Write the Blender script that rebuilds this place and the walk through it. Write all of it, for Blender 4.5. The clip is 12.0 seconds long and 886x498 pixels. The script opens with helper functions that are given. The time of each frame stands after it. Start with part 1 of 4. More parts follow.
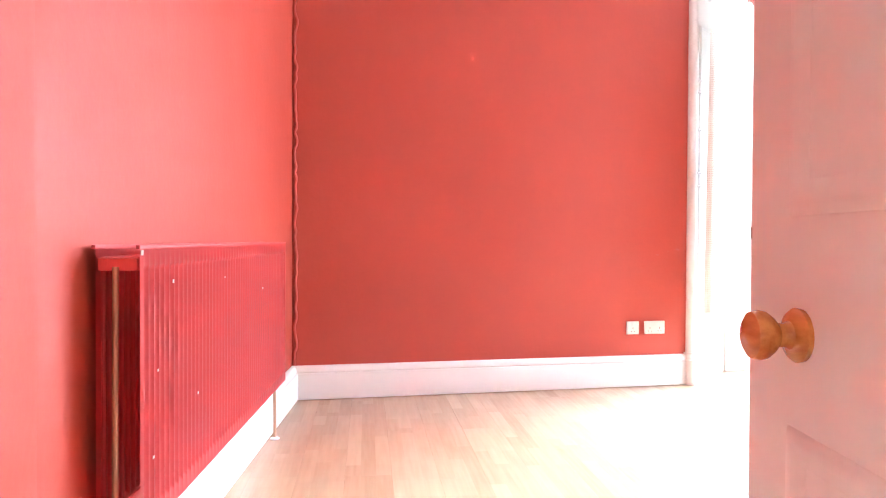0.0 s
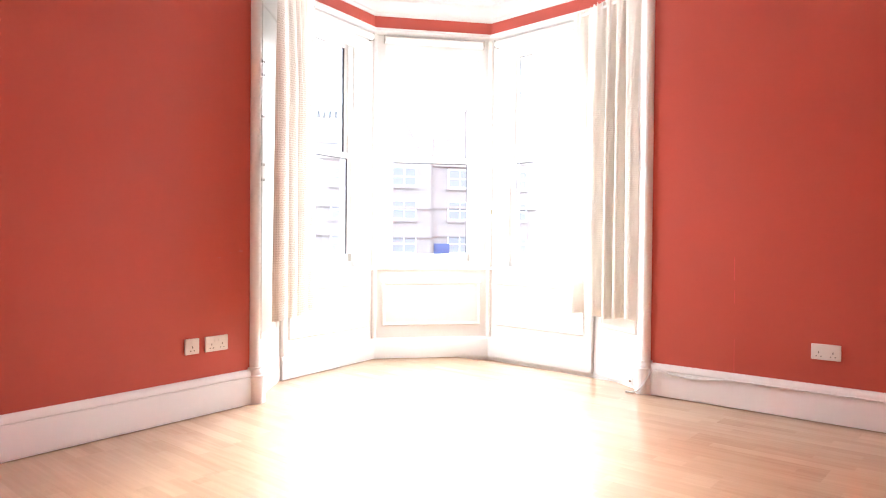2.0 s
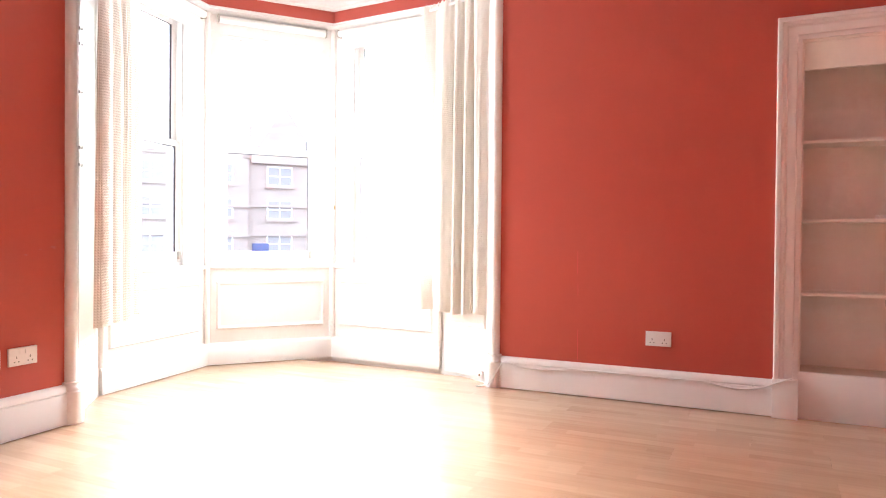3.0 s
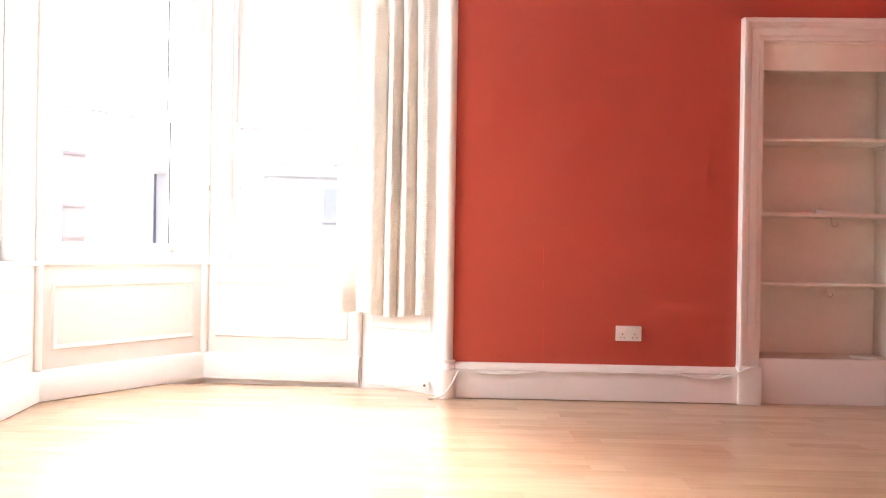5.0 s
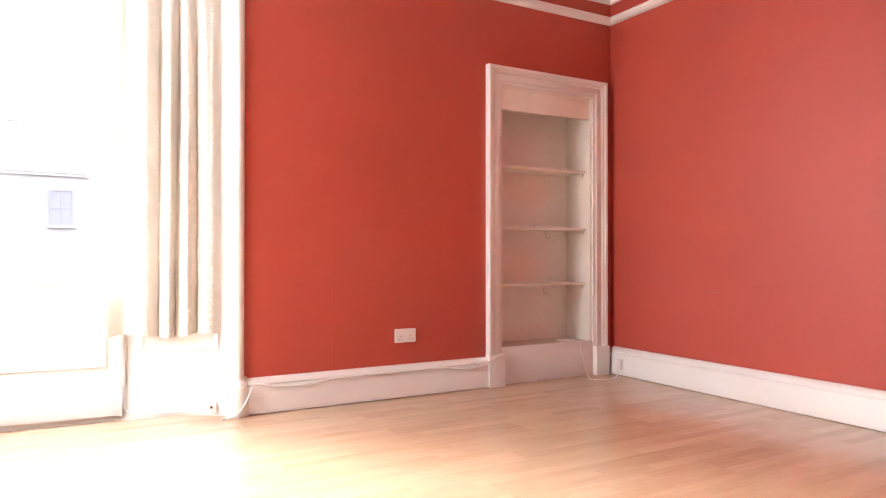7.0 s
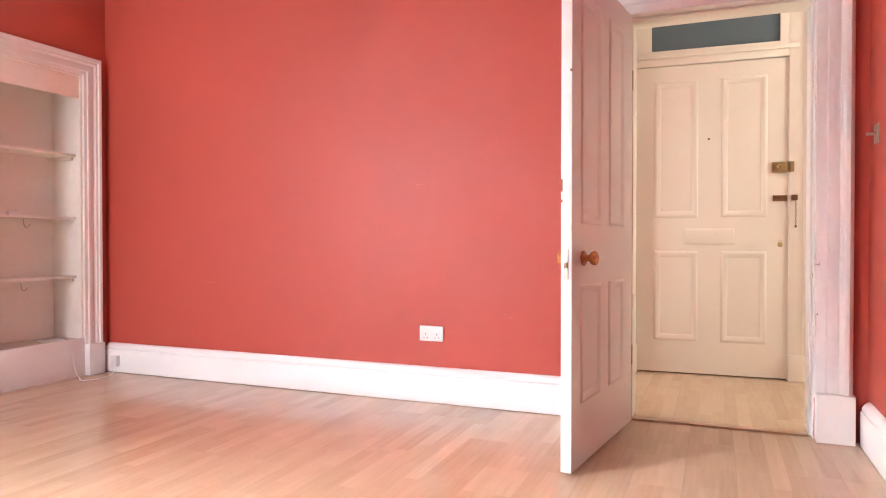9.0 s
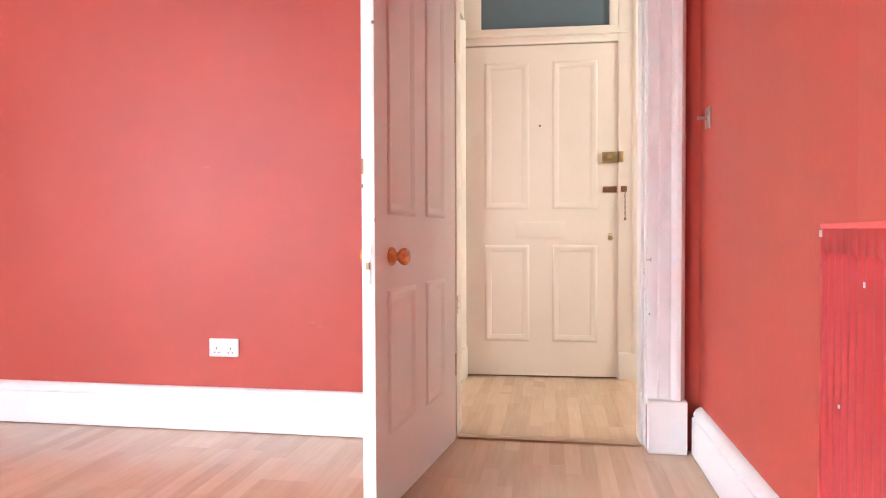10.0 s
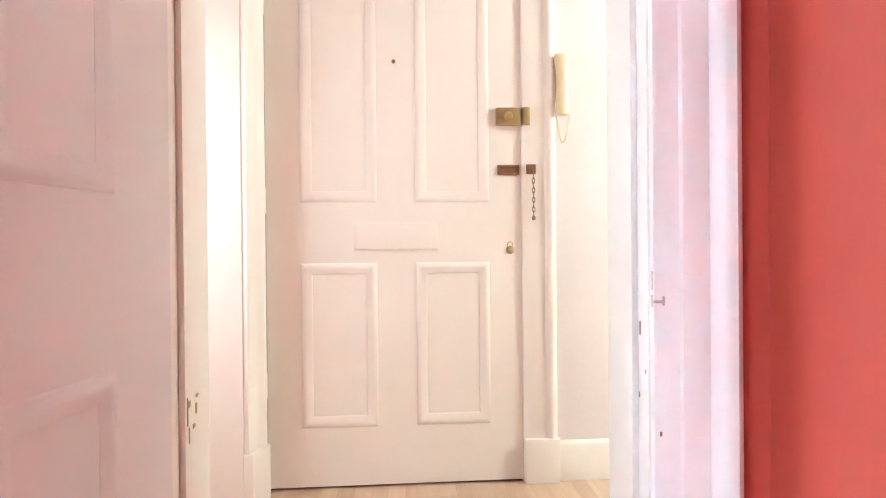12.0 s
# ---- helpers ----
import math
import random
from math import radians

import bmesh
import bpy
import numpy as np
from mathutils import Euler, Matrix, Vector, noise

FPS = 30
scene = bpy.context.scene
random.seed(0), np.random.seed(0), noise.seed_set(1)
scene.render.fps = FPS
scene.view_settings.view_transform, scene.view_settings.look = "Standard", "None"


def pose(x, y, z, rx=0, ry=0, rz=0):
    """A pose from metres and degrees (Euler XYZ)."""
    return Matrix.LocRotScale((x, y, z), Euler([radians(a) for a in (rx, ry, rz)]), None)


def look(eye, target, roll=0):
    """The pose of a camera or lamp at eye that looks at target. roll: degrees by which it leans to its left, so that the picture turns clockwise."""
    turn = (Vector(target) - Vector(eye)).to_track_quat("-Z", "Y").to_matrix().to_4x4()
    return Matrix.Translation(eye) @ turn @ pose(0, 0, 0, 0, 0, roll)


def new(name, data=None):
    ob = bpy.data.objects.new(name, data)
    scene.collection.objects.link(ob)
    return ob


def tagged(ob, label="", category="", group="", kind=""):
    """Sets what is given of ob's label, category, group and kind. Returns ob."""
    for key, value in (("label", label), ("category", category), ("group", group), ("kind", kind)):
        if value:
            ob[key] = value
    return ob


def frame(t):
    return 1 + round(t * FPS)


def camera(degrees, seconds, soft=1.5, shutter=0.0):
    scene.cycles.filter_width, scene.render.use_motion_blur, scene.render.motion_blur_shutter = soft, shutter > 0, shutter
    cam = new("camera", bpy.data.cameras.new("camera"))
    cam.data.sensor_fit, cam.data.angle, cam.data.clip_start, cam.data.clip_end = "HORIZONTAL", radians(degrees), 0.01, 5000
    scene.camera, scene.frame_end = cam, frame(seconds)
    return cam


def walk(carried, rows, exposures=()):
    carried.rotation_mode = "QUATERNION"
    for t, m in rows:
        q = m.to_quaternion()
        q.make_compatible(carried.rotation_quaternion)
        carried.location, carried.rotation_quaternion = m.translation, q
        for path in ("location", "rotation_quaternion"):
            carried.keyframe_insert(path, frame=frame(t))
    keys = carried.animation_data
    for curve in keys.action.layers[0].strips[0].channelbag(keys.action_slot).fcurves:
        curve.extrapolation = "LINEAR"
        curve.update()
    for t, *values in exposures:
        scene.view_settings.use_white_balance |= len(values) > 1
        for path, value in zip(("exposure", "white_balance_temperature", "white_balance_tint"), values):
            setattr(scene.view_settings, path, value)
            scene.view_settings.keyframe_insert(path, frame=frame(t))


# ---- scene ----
cam = camera(66.5, 12.0, 1.1)
EXPOSURES = [(0.0, 5.6, 5050, 6), (0.6, 5.55, 5050, 6), (1.2, 4.98, 5400, 9), (1.6, 4.65, 5600, 10), (3.2, 4.52, 5850, 12), (5.0, 4.48, 6050, 14),
             (6.7, 4.56, 6150, 15), (8.3, 4.79, 6000, 17), (9.5, 4.88, 5450, 14), (10.5, 5.05, 5150, 10), (12.0, 5.2, 4900, 8)]
PATH = [
    (0, (0.659, 0.068, 0.972), (0.885, 2.055, 0.943), 0.3),
    (0.2, (0.637, 0.188, 0.977), (1.023, 2.15, 0.944), 0.4),
    (0.5, (0.577, 0.318, 0.97), (1.21, 2.215, 0.938), 0.4),
    (0.8, (0.555, 0.468, 0.943), (1.408, 2.277, 0.918), 0.6),
    (1, (0.513, 0.543, 0.942), (1.497, 2.285, 0.919), 0.5),
    (1.5, (0.537, 0.777, 0.961), (1.803, 2.325, 0.935), 0.5),
    (2, (0.521, 0.932, 0.992), (2.035, 2.239, 0.962), 0.5),
    (2.5, (0.523, 1.02, 0.992), (2.21, 2.093, 0.967), 0.4),
    (3, (0.526, 1.184, 0.961), (2.33, 2.047, 0.936), 0.5),
    (3.2, (0.545, 1.305, 0.919), (2.386, 2.086, 0.905), 0.7),
    (4.8, (0.779, 2.589, 0.861), (2.775, 2.719, 0.854), 0.8),
    (5, (0.796, 2.726, 0.859), (2.795, 2.78, 0.857), 0.9),
    (5.5, (0.842, 3.163, 0.824), (2.831, 2.949, 0.843), 0.9),
    (6, (0.92, 3.481, 0.844), (2.864, 3.013, 0.858), 0.7),
    (6.5, (0.901, 3.673, 0.876), (2.769, 2.959, 0.893), 0.3),
    (8.5, (0.689, 3.663, 0.939), (1.712, 1.945, 0.921), 0.0),
    (9, (0.656, 3.595, 0.937), (1.405, 1.74, 0.91), -0.0),
    (9.5, (0.617, 3.362, 0.936), (1.125, 1.428, 0.898), -0.1),
    (10, (0.628, 3.019, 0.94), (0.946, 1.045, 0.893), -0.2),
    (10.5, (0.659, 2.592, 0.942), (0.803, 0.598, 0.894), -0.2),
    (11, (0.637, 2.139, 0.947), (0.694, 0.141, 0.891), -0.3),
    (11.5, (0.644, 1.634, 0.955), (0.641, -0.365, 0.904), -0.4),
    (11.8, (0.656, 1.362, 0.915), (0.596, -0.637, 0.902), -0.5),
    (12, (0.657, 1.186, 0.925), (0.552, -0.811, 0.914), -0.5),
]
walk(cam, [(t, look(eye, target, roll)) for t, eye, target, roll in PATH], EXPOSURES)


# ---- light ----
SUN_EL, SUN_AZ = radians(34), radians(54)
world = bpy.data.worlds.new("overcast_sky")
scene.world = world
world.use_nodes = True
wn = world.node_tree
sky = wn.nodes.new("ShaderNodeTexSky")
sky.sky_type, sky.sun_disc, sky.sun_elevation, sky.sun_rotation = "NISHITA", False, SUN_EL, SUN_AZ
sky.air_density, sky.dust_density, sky.ozone_density = 1.0, 6.0, 1.0
cloud_grey = wn.nodes.new("ShaderNodeHueSaturation")  # an overcast sky has little colour
cloud_grey.inputs["Saturation"].default_value = 0.4
wn.links.new(sky.outputs[0], cloud_grey.inputs["Color"])
wn.links.new(cloud_grey.outputs[0], wn.nodes["Background"].inputs[0])
wn.nodes["Background"].inputs[1].default_value = 0.095


def lamp(name, kind, m, energy, color, size=0.1, size_y=None):
    d = bpy.data.lights.new(name, kind)
    d.energy, d.color = energy, color
    if kind == "AREA":
        d.shape, d.size, d.size_y = "RECTANGLE", size, size_y or size
    elif kind == "SUN":
        d.angle = size
    else:
        d.shadow_soft_size = size
    ob = new(name, d)
    ob.matrix_world = m
    return ob


toward_sun = Vector((math.sin(SUN_AZ) * math.cos(SUN_EL), math.cos(SUN_AZ) * math.cos(SUN_EL), math.sin(SUN_EL)))
lamp("sun", "SUN", look(toward_sun * 50, (0, 0, 0)), 0.32, (1.0, 0.98, 0.96), radians(24))
BAY = ((5.050, 3.360), (5.115, 4.378), (4.350, 4.993), (3.32, 4.83))
SKY_LIGHT = 0.60
for p, q in zip(BAY, BAY[1:]):
    # the sky's light through each window, two lamps filling the opening and leaning down as skylight does
    a, b = Vector((*p, 0)), Vector((*q, 0))
    u = (b - a).normalized()
    inward = Vector((-u.y, u.x, 0))
    for z in (1.25, 2.12):
        c = (a + b) / 2 + Vector((0, 0, z))
        daylight = lamp("window_daylight", "AREA", look(c, c + inward - Vector((0, 0, 0.33))), SKY_LIGHT * (b - a).length, (1.0, 0.96, 0.90), (b - a).length - 0.46, 0.84)
        daylight.data.spread = radians(150)
# unseen fill lamps added to brighten the hall, without any fitting
lamp("hall_fill_west", "POINT", pose(-1.80, -0.45, 1.90), 3.0, (1.0, 0.95, 0.75), 0.25)
lamp("hall_fill_near", "POINT", pose(0.55, -0.45, 2.45), 0.05, (1.0, 0.94, 0.76), 0.28)
# added fill panel before the solid east wall, no opening behind it
lamp("hall_fill_east", "AREA", look((1.86, -0.64, 0.95), (0.2, -1.00, 0.6)), 0.65, (1.0, 0.93, 0.76), 0.7, 1.5)

# ---- materials ----
def material(name, color, rough=0.5, metal=0.0, vary=0.06, scale=3.0, bump=0.0, bump_scale=60.0, fine=0.03, coat=0.0, swell=0.0):
    """Paint or another plain surface, varied at two scales, with a fine relief."""
    m = bpy.data.materials.new(name)
    m.use_nodes = True
    n, l = m.node_tree.nodes, m.node_tree.links
    b = n["Principled BSDF"]
    b.inputs["Roughness"].default_value, b.inputs["Metallic"].default_value = rough, metal
    b.inputs["Coat Weight"].default_value = coat
    tc = n.new("ShaderNodeTexCoord")
    big, small = n.new("ShaderNodeTexNoise"), n.new("ShaderNodeTexNoise")
    big.inputs["Scale"].default_value, big.inputs["Detail"].default_value = scale, 4
    small.inputs["Scale"].default_value, small.inputs["Detail"].default_value = bump_scale, 3
    l.new(tc.outputs["Object"], big.inputs["Vector"])
    l.new(tc.outputs["Object"], small.inputs["Vector"])
    add = n.new("ShaderNodeMath")
    add.operation = "MULTIPLY_ADD"
    l.new(big.outputs[0], add.inputs[0])
    add.inputs[1].default_value = 2 * vary
    add.inputs[2].default_value = 1 - vary
    add2 = n.new("ShaderNodeMath")
    add2.operation = "MULTIPLY_ADD"
    l.new(small.outputs[0], add2.inputs[0])
    add2.inputs[1].default_value = 2 * fine
    l.new(add.outputs[0], add2.inputs[2])
    sc = n.new("ShaderNodeVectorMath")
    sc.operation = "SCALE"
    sc.inputs[0].default_value = color
    l.new(add2.outputs[0], sc.inputs["Scale"])
    l.new(sc.outputs[0], b.inputs["Base Color"])
    rr = n.new("ShaderNodeMath")
    rr.operation = "MULTIPLY_ADD"
    l.new(big.outputs[0], rr.inputs[0])
    rr.inputs[1].default_value, rr.inputs[2].default_value = 0.16, max(0.02, rough - 0.08)
    l.new(rr.outputs[0], b.inputs["Roughness"])
    if bump:
        bp = n.new("ShaderNodeBump")
        bp.inputs["Strength"].default_value, bp.inputs["Distance"].default_value = 1.0, bump
        l.new(small.outputs[0], bp.inputs["Height"])
        l.new(bp.outputs[0], b.inputs["Normal"])
    if swell:
        # soft bulges of old plaster, longer upright than across
        long, mp, bs = n.new("ShaderNodeTexNoise"), n.new("ShaderNodeMapping"), n.new("ShaderNodeBump")
        mp.inputs["Scale"].default_value = (1, 1, 0.45)
        long.inputs["Scale"].default_value, long.inputs["Detail"].default_value = 5.5, 3
        bs.inputs["Distance"].default_value = swell
        l.new(tc.outputs["Object"], mp.inputs[0])
        l.new(mp.outputs[0], long.inputs["Vector"])
        l.new(long.outputs[0], bs.inputs["Height"])
        l.new(bs.outputs[0], bp.inputs["Normal"])
    return m


RED = material("red_wall_paint", (0.475, 0.075, 0.047), 0.50, vary=0.05, scale=1.6, bump=0.0006, bump_scale=45, fine=0.02, swell=0.002)
RED_GLOSS = material("red_radiator_enamel", (0.68, 0.075, 0.072), 0.40, vary=0.04)
WHITE = material("white_gloss_paint", (0.85, 0.84, 0.81), 0.34, vary=0.03, scale=5, bump=0.0003, bump_scale=35, fine=0.012)
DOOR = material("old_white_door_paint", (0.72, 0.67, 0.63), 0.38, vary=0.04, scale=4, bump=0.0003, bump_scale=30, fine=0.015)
CREAM = material("cream_hall_paint", (0.80, 0.75, 0.64), 0.42, vary=0.04, scale=4, bump=0.0003, bump_scale=30, fine=0.015)
HALL_WALL = material("pale_hall_wall", (0.74, 0.69, 0.63), 0.7, vary=0.04, scale=3, bump=0.0005, bump_scale=50)
CEIL = material("ceiling_white", (0.85, 0.84, 0.83), 0.8, vary=0.02, scale=2)
PRESS = material("cupboard_paint", (0.87, 0.84, 0.76), 0.5, vary=0.06, scale=4, bump=0.0004, bump_scale=35)
PLASTIC = material("white_plastic", (0.80, 0.79, 0.76), 0.3, vary=0.02)
OLD_PLASTIC = material("yellowed_plastic", (0.70, 0.60, 0.36), 0.35, vary=0.04)
BRASS = material("aged_brass", (0.42, 0.36, 0.16), 0.4, metal=0.9, vary=0.25, scale=25, bump=0.0004, bump_scale=120)
BRONZE = material("brown_bronze", (0.24, 0.14, 0.07), 0.42, metal=0.7, vary=0.3, scale=25, bump=0.0003, bump_scale=120)
STEEL = material("brushed_steel", (0.50, 0.48, 0.42), 0.35, metal=0.85, vary=0.1, scale=20)
COPPER = material("copper_pipe", (0.45, 0.28, 0.18), 0.4, metal=0.8, vary=0.15, scale=20)
DARK = material("dark_void", (0.02, 0.018, 0.016), 0.6, vary=0.1)
TRANSOM = material("blue_grey_transom", (0.10, 0.145, 0.165), 0.65, vary=0.08, scale=2)
STONE = material("grey_sandstone", (0.45, 0.37, 0.32), 0.85, vary=0.16, scale=1.2, bump=0.01, bump_scale=8)
RENDERED = material("pale_render", (0.46, 0.41, 0.36), 0.85, vary=0.1, scale=0.8)
SLATE = material("slate_roof", (0.15, 0.145, 0.145), 0.7, vary=0.2, scale=2)
ASPHALT = material("asphalt", (0.05, 0.05, 0.052), 0.85, vary=0.2, scale=0.7)
PANE = material("grey_window_pane", (0.34, 0.32, 0.31), 0.5)
BLUE = material("blue_sign_paint", (0.10, 0.12, 0.26), 0.5, vary=0.1)
RUBBER = material("grey_window_seal", (0.07, 0.07, 0.08), 0.6, vary=0.1)


def wood(name, tint, dark, rough, gain):
    """Glossy turned wood with long grain."""
    m = bpy.data.materials.new(name)
    m.use_nodes = True
    n, l = m.node_tree.nodes, m.node_tree.links
    b = n["Principled BSDF"]
    tc, mp, ns, ra = n.new("ShaderNodeTexCoord"), n.new("ShaderNodeMapping"), n.new("ShaderNodeTexNoise"), n.new("ShaderNodeValToRGB")
    mp.inputs["Scale"].default_value = gain
    ns.inputs["Scale"].default_value, ns.inputs["Detail"].default_value = 9, 6
    l.new(tc.outputs["Object"], mp.inputs[0])
    l.new(mp.outputs[0], ns.inputs["Vector"])
    l.new(ns.outputs[0], ra.inputs[0])
    ra.color_ramp.elements[0].position, ra.color_ramp.elements[0].color = 0.35, (*dark, 1)
    ra.color_ramp.elements[1].position, ra.color_ramp.elements[1].color = 0.65, (*tint, 1)
    l.new(ra.outputs[0], b.inputs["Base Color"])
    b.inputs["Roughness"].default_value = rough
    b.inputs["Coat Weight"].default_value = 0.3
    return m


KNOB = wood("varnished_pine", (0.68, 0.27, 0.06), (0.46, 0.14, 0.025), 0.22, (1, 6, 6))
OAK = wood("oak_strip", (0.52, 0.36, 0.22), (0.36, 0.22, 0.12), 0.4, (1, 10, 10))


def laminate():
    """Three-strip beech laminate: strips of own tone in every board, fine pores along the board."""
    m = bpy.data.materials.new("beech_laminate")
    m.use_nodes = True
    n, l = m.node_tree.nodes, m.node_tree.links
    b = n["Principled BSDF"]
    tc, info = n.new("ShaderNodeTexCoord"), n.new("ShaderNodeObjectInfo")
    off = n.new("ShaderNodeVectorMath")
    off.operation = "MULTIPLY_ADD"
    l.new(info.outputs["Random"], off.inputs[0])
    off.inputs[1].default_value = (0, 7.3, 31.7)
    l.new(tc.outputs["Object"], off.inputs[2])
    brick = n.new("ShaderNodeTexBrick")
    brick.offset, brick.offset_frequency, brick.squash = 0.43, 2, 1.0
    rot = n.new("ShaderNodeMapping")
    rot.inputs["Rotation"].default_value = (0, 0, radians(90))
    l.new(off.outputs[0], rot.inputs[0])
    l.new(rot.outputs[0], brick.inputs["Vector"])
    for key, value in (("Scale", 1.0), ("Mortar Size", 0.0006), ("Mortar Smooth", 0.3), ("Bias", 0.0), ("Brick Width", 0.42), ("Row Height", 0.064)):
        brick.inputs[key].default_value = value
    brick.inputs["Color1"].default_value, brick.inputs["Color2"].default_value = (0, 0, 0, 1), (1, 1, 1, 1)
    brick.inputs["Mortar"].default_value = (0.3, 0.3, 0.3, 1)
    grain, mp = n.new("ShaderNodeTexNoise"), n.new("ShaderNodeMapping")
    mp.inputs["Scale"].default_value = (55, 3.5, 1)
    grain.inputs["Scale"].default_value, grain.inputs["Detail"].default_value = 1.0, 6
    l.new(off.outputs[0], mp.inputs[0])
    l.new(mp.outputs[0], grain.inputs["Vector"])
    cloud = n.new("ShaderNodeTexNoise")
    cloud.inputs["Scale"].default_value, cloud.inputs["Detail"].default_value = 2.2, 3
    l.new(off.outputs[0], cloud.inputs["Vector"])
    s1 = n.new("ShaderNodeMath")
    s1.operation = "MULTIPLY_ADD"
    l.new(brick.outputs["Color"], s1.inputs[0])
    s1.inputs[1].default_value = 0.26
    soft = n.new("ShaderNodeMath")
    soft.operation = "MULTIPLY_ADD"
    l.new(grain.outputs[0], soft.inputs[0])
    soft.inputs[1].default_value, soft.inputs[2].default_value = 0.45, 0.28
    l.new(soft.outputs[0], s1.inputs[2])
    s2 = n.new("ShaderNodeMath")
    s2.operation = "MULTIPLY_ADD"
    l.new(info.outputs["Random"], s2.inputs[0])
    s2.inputs[1].default_value = 0.12
    l.new(s1.outputs[0], s2.inputs[2])
    s3 = n.new("ShaderNodeMath")
    s3.operation = "MULTIPLY_ADD"
    l.new(cloud.outputs[0], s3.inputs[0])
    s3.inputs[1].default_value = 0.2
    l.new(s2.outputs[0], s3.inputs[2])
    ra = n.new("ShaderNodeValToRGB")
    ra.color_ramp.elements[0].position, ra.color_ramp.elements[0].color = 0.35, (0.38, 0.24, 0.14, 1)
    ra.color_ramp.elements[1].position, ra.color_ramp.elements[1].color = 1.15, (0.58, 0.41, 0.262, 1)
    l.new(s3.outputs[0], ra.inputs[0])
    l.new(ra.outputs[0], b.inputs["Base Color"])
    b.inputs["Roughness"].default_value = 0.30
    rr = n.new("ShaderNodeMath")
    rr.operation = "MULTIPLY_ADD"
    l.new(cloud.outputs[0], rr.inputs[0])
    rr.inputs[1].default_value, rr.inputs[2].default_value = 0.12, 0.15
    b.inputs["Coat Weight"].default_value, b.inputs["Coat Roughness"].default_value = 0.25, 0.12
    l.new(rr.outputs[0], b.inputs["Roughness"])
    bp = n.new("ShaderNodeBump")
    bp.inputs["Distance"].default_value = 0.0003
    l.new(grain.outputs[0], bp.inputs["Height"])
    l.new(bp.outputs[0], b.inputs["Normal"])
    return m


LAMINATE = laminate()


def glass_material():
    m = bpy.data.materials.new("window_glass")
    m.use_nodes = True
    b = m.node_tree.nodes["Principled BSDF"]
    b.inputs["Transmission Weight"].default_value, b.inputs["Roughness"].default_value, b.inputs["IOR"].default_value = 1.0, 0.0, 1.45
    b.inputs["Base Color"].default_value = (0.97, 0.98, 0.98, 1)
    return m


GLASS = glass_material()


def cloth():
    """Cream curtain cloth with a woven rib, a little see-through."""
    m = material("cream_woven_cloth", (0.80, 0.765, 0.69), 0.9, vary=0.05, scale=6, fine=0.02)
    n, l = m.node_tree.nodes, m.node_tree.links
    b, out = n["Principled BSDF"], n["Material Output"]
    uv, w1, w2 = n.new("ShaderNodeTexCoord"), n.new("ShaderNodeTexWave"), n.new("ShaderNodeTexWave")
    w1.bands_direction, w2.bands_direction = "X", "Y"
    w1.inputs["Scale"].default_value, w2.inputs["Scale"].default_value = 28, 22
    w1.inputs["Distortion"].default_value = w2.inputs["Distortion"].default_value = 0.6
    mul = n.new("ShaderNodeMath")
    mul.operation = "MULTIPLY"
    for w in (w1, w2):
        l.new(uv.outputs["UV"], w.inputs["Vector"])
    l.new(w1.outputs["Fac"], mul.inputs[0])
    l.new(w2.outputs["Fac"], mul.inputs[1])
    bp = n.new("ShaderNodeBump")
    bp.inputs["Distance"].default_value = 0.0016
    l.new(mul.outputs[0], bp.inputs["Height"])
    l.new(bp.outputs[0], b.inputs["Normal"])
    tr, mix = n.new("ShaderNodeBsdfTranslucent"), n.new("ShaderNodeMixShader")
    tr.inputs["Color"].default_value = (0.86, 0.83, 0.76, 1)
    mix.inputs[0].default_value = 0.06
    l.new(b.outputs[0], mix.inputs[1])
    l.new(tr.outputs[0], mix.inputs[2])
    l.new(mix.outputs[0], out.inputs[0])
    return m


CLOTH = cloth()


# ---- mesh helpers ----
def mesh_object(name, bm, mats, smooth=False, parent=None, label=""):
    bmesh.ops.recalc_face_normals(bm, faces=bm.faces)
    me = bpy.data.meshes.new(name)
    bm.to_mesh(me)
    bm.free()
    for mt in mats if isinstance(mats, (list, tuple)) else [mats]:
        me.materials.append(mt)
    if smooth:
        me.shade_smooth()
        me.set_sharp_from_angle(angle=radians(40))
    ob = new(name, me)
    if parent:
        ob.parent = parent
    return tagged(ob, label)


def thing(name, m, label, category, group=""):
    ob = new(name)
    ob.empty_display_size = 0.1
    ob.matrix_world = m
    return tagged(ob, label, category, group)


def add_box(bm, x0, x1, y0, y1, z0, z1, bevel=0.0, mat=0):
    r = bmesh.ops.create_cube(bm, size=1)
    for v in r["verts"]:
        v.co = Vector(((x0 + x1) / 2 + v.co.x * (x1 - x0), (y0 + y1) / 2 + v.co.y * (y1 - y0), (z0 + z1) / 2 + v.co.z * (z1 - z0)))
    faces = {f for v in r["verts"] for f in v.link_faces}
    if bevel:
        edges = {e for f in faces for e in f.edges}
        out = bmesh.ops.bevel(bm, geom=list(edges), offset=bevel, segments=2, affect="EDGES", profile=0.6)
        faces = set(out["faces"]) | {f for f in faces if f.is_valid}
    for f in faces:
        f.material_index = mat
    return bm


def box(name, parent, mat, dims, bevel=0.002, label=""):
    return mesh_object(name, add_box(bmesh.new(), *dims, bevel), mat, smooth=bevel > 0, parent=parent, label=label)


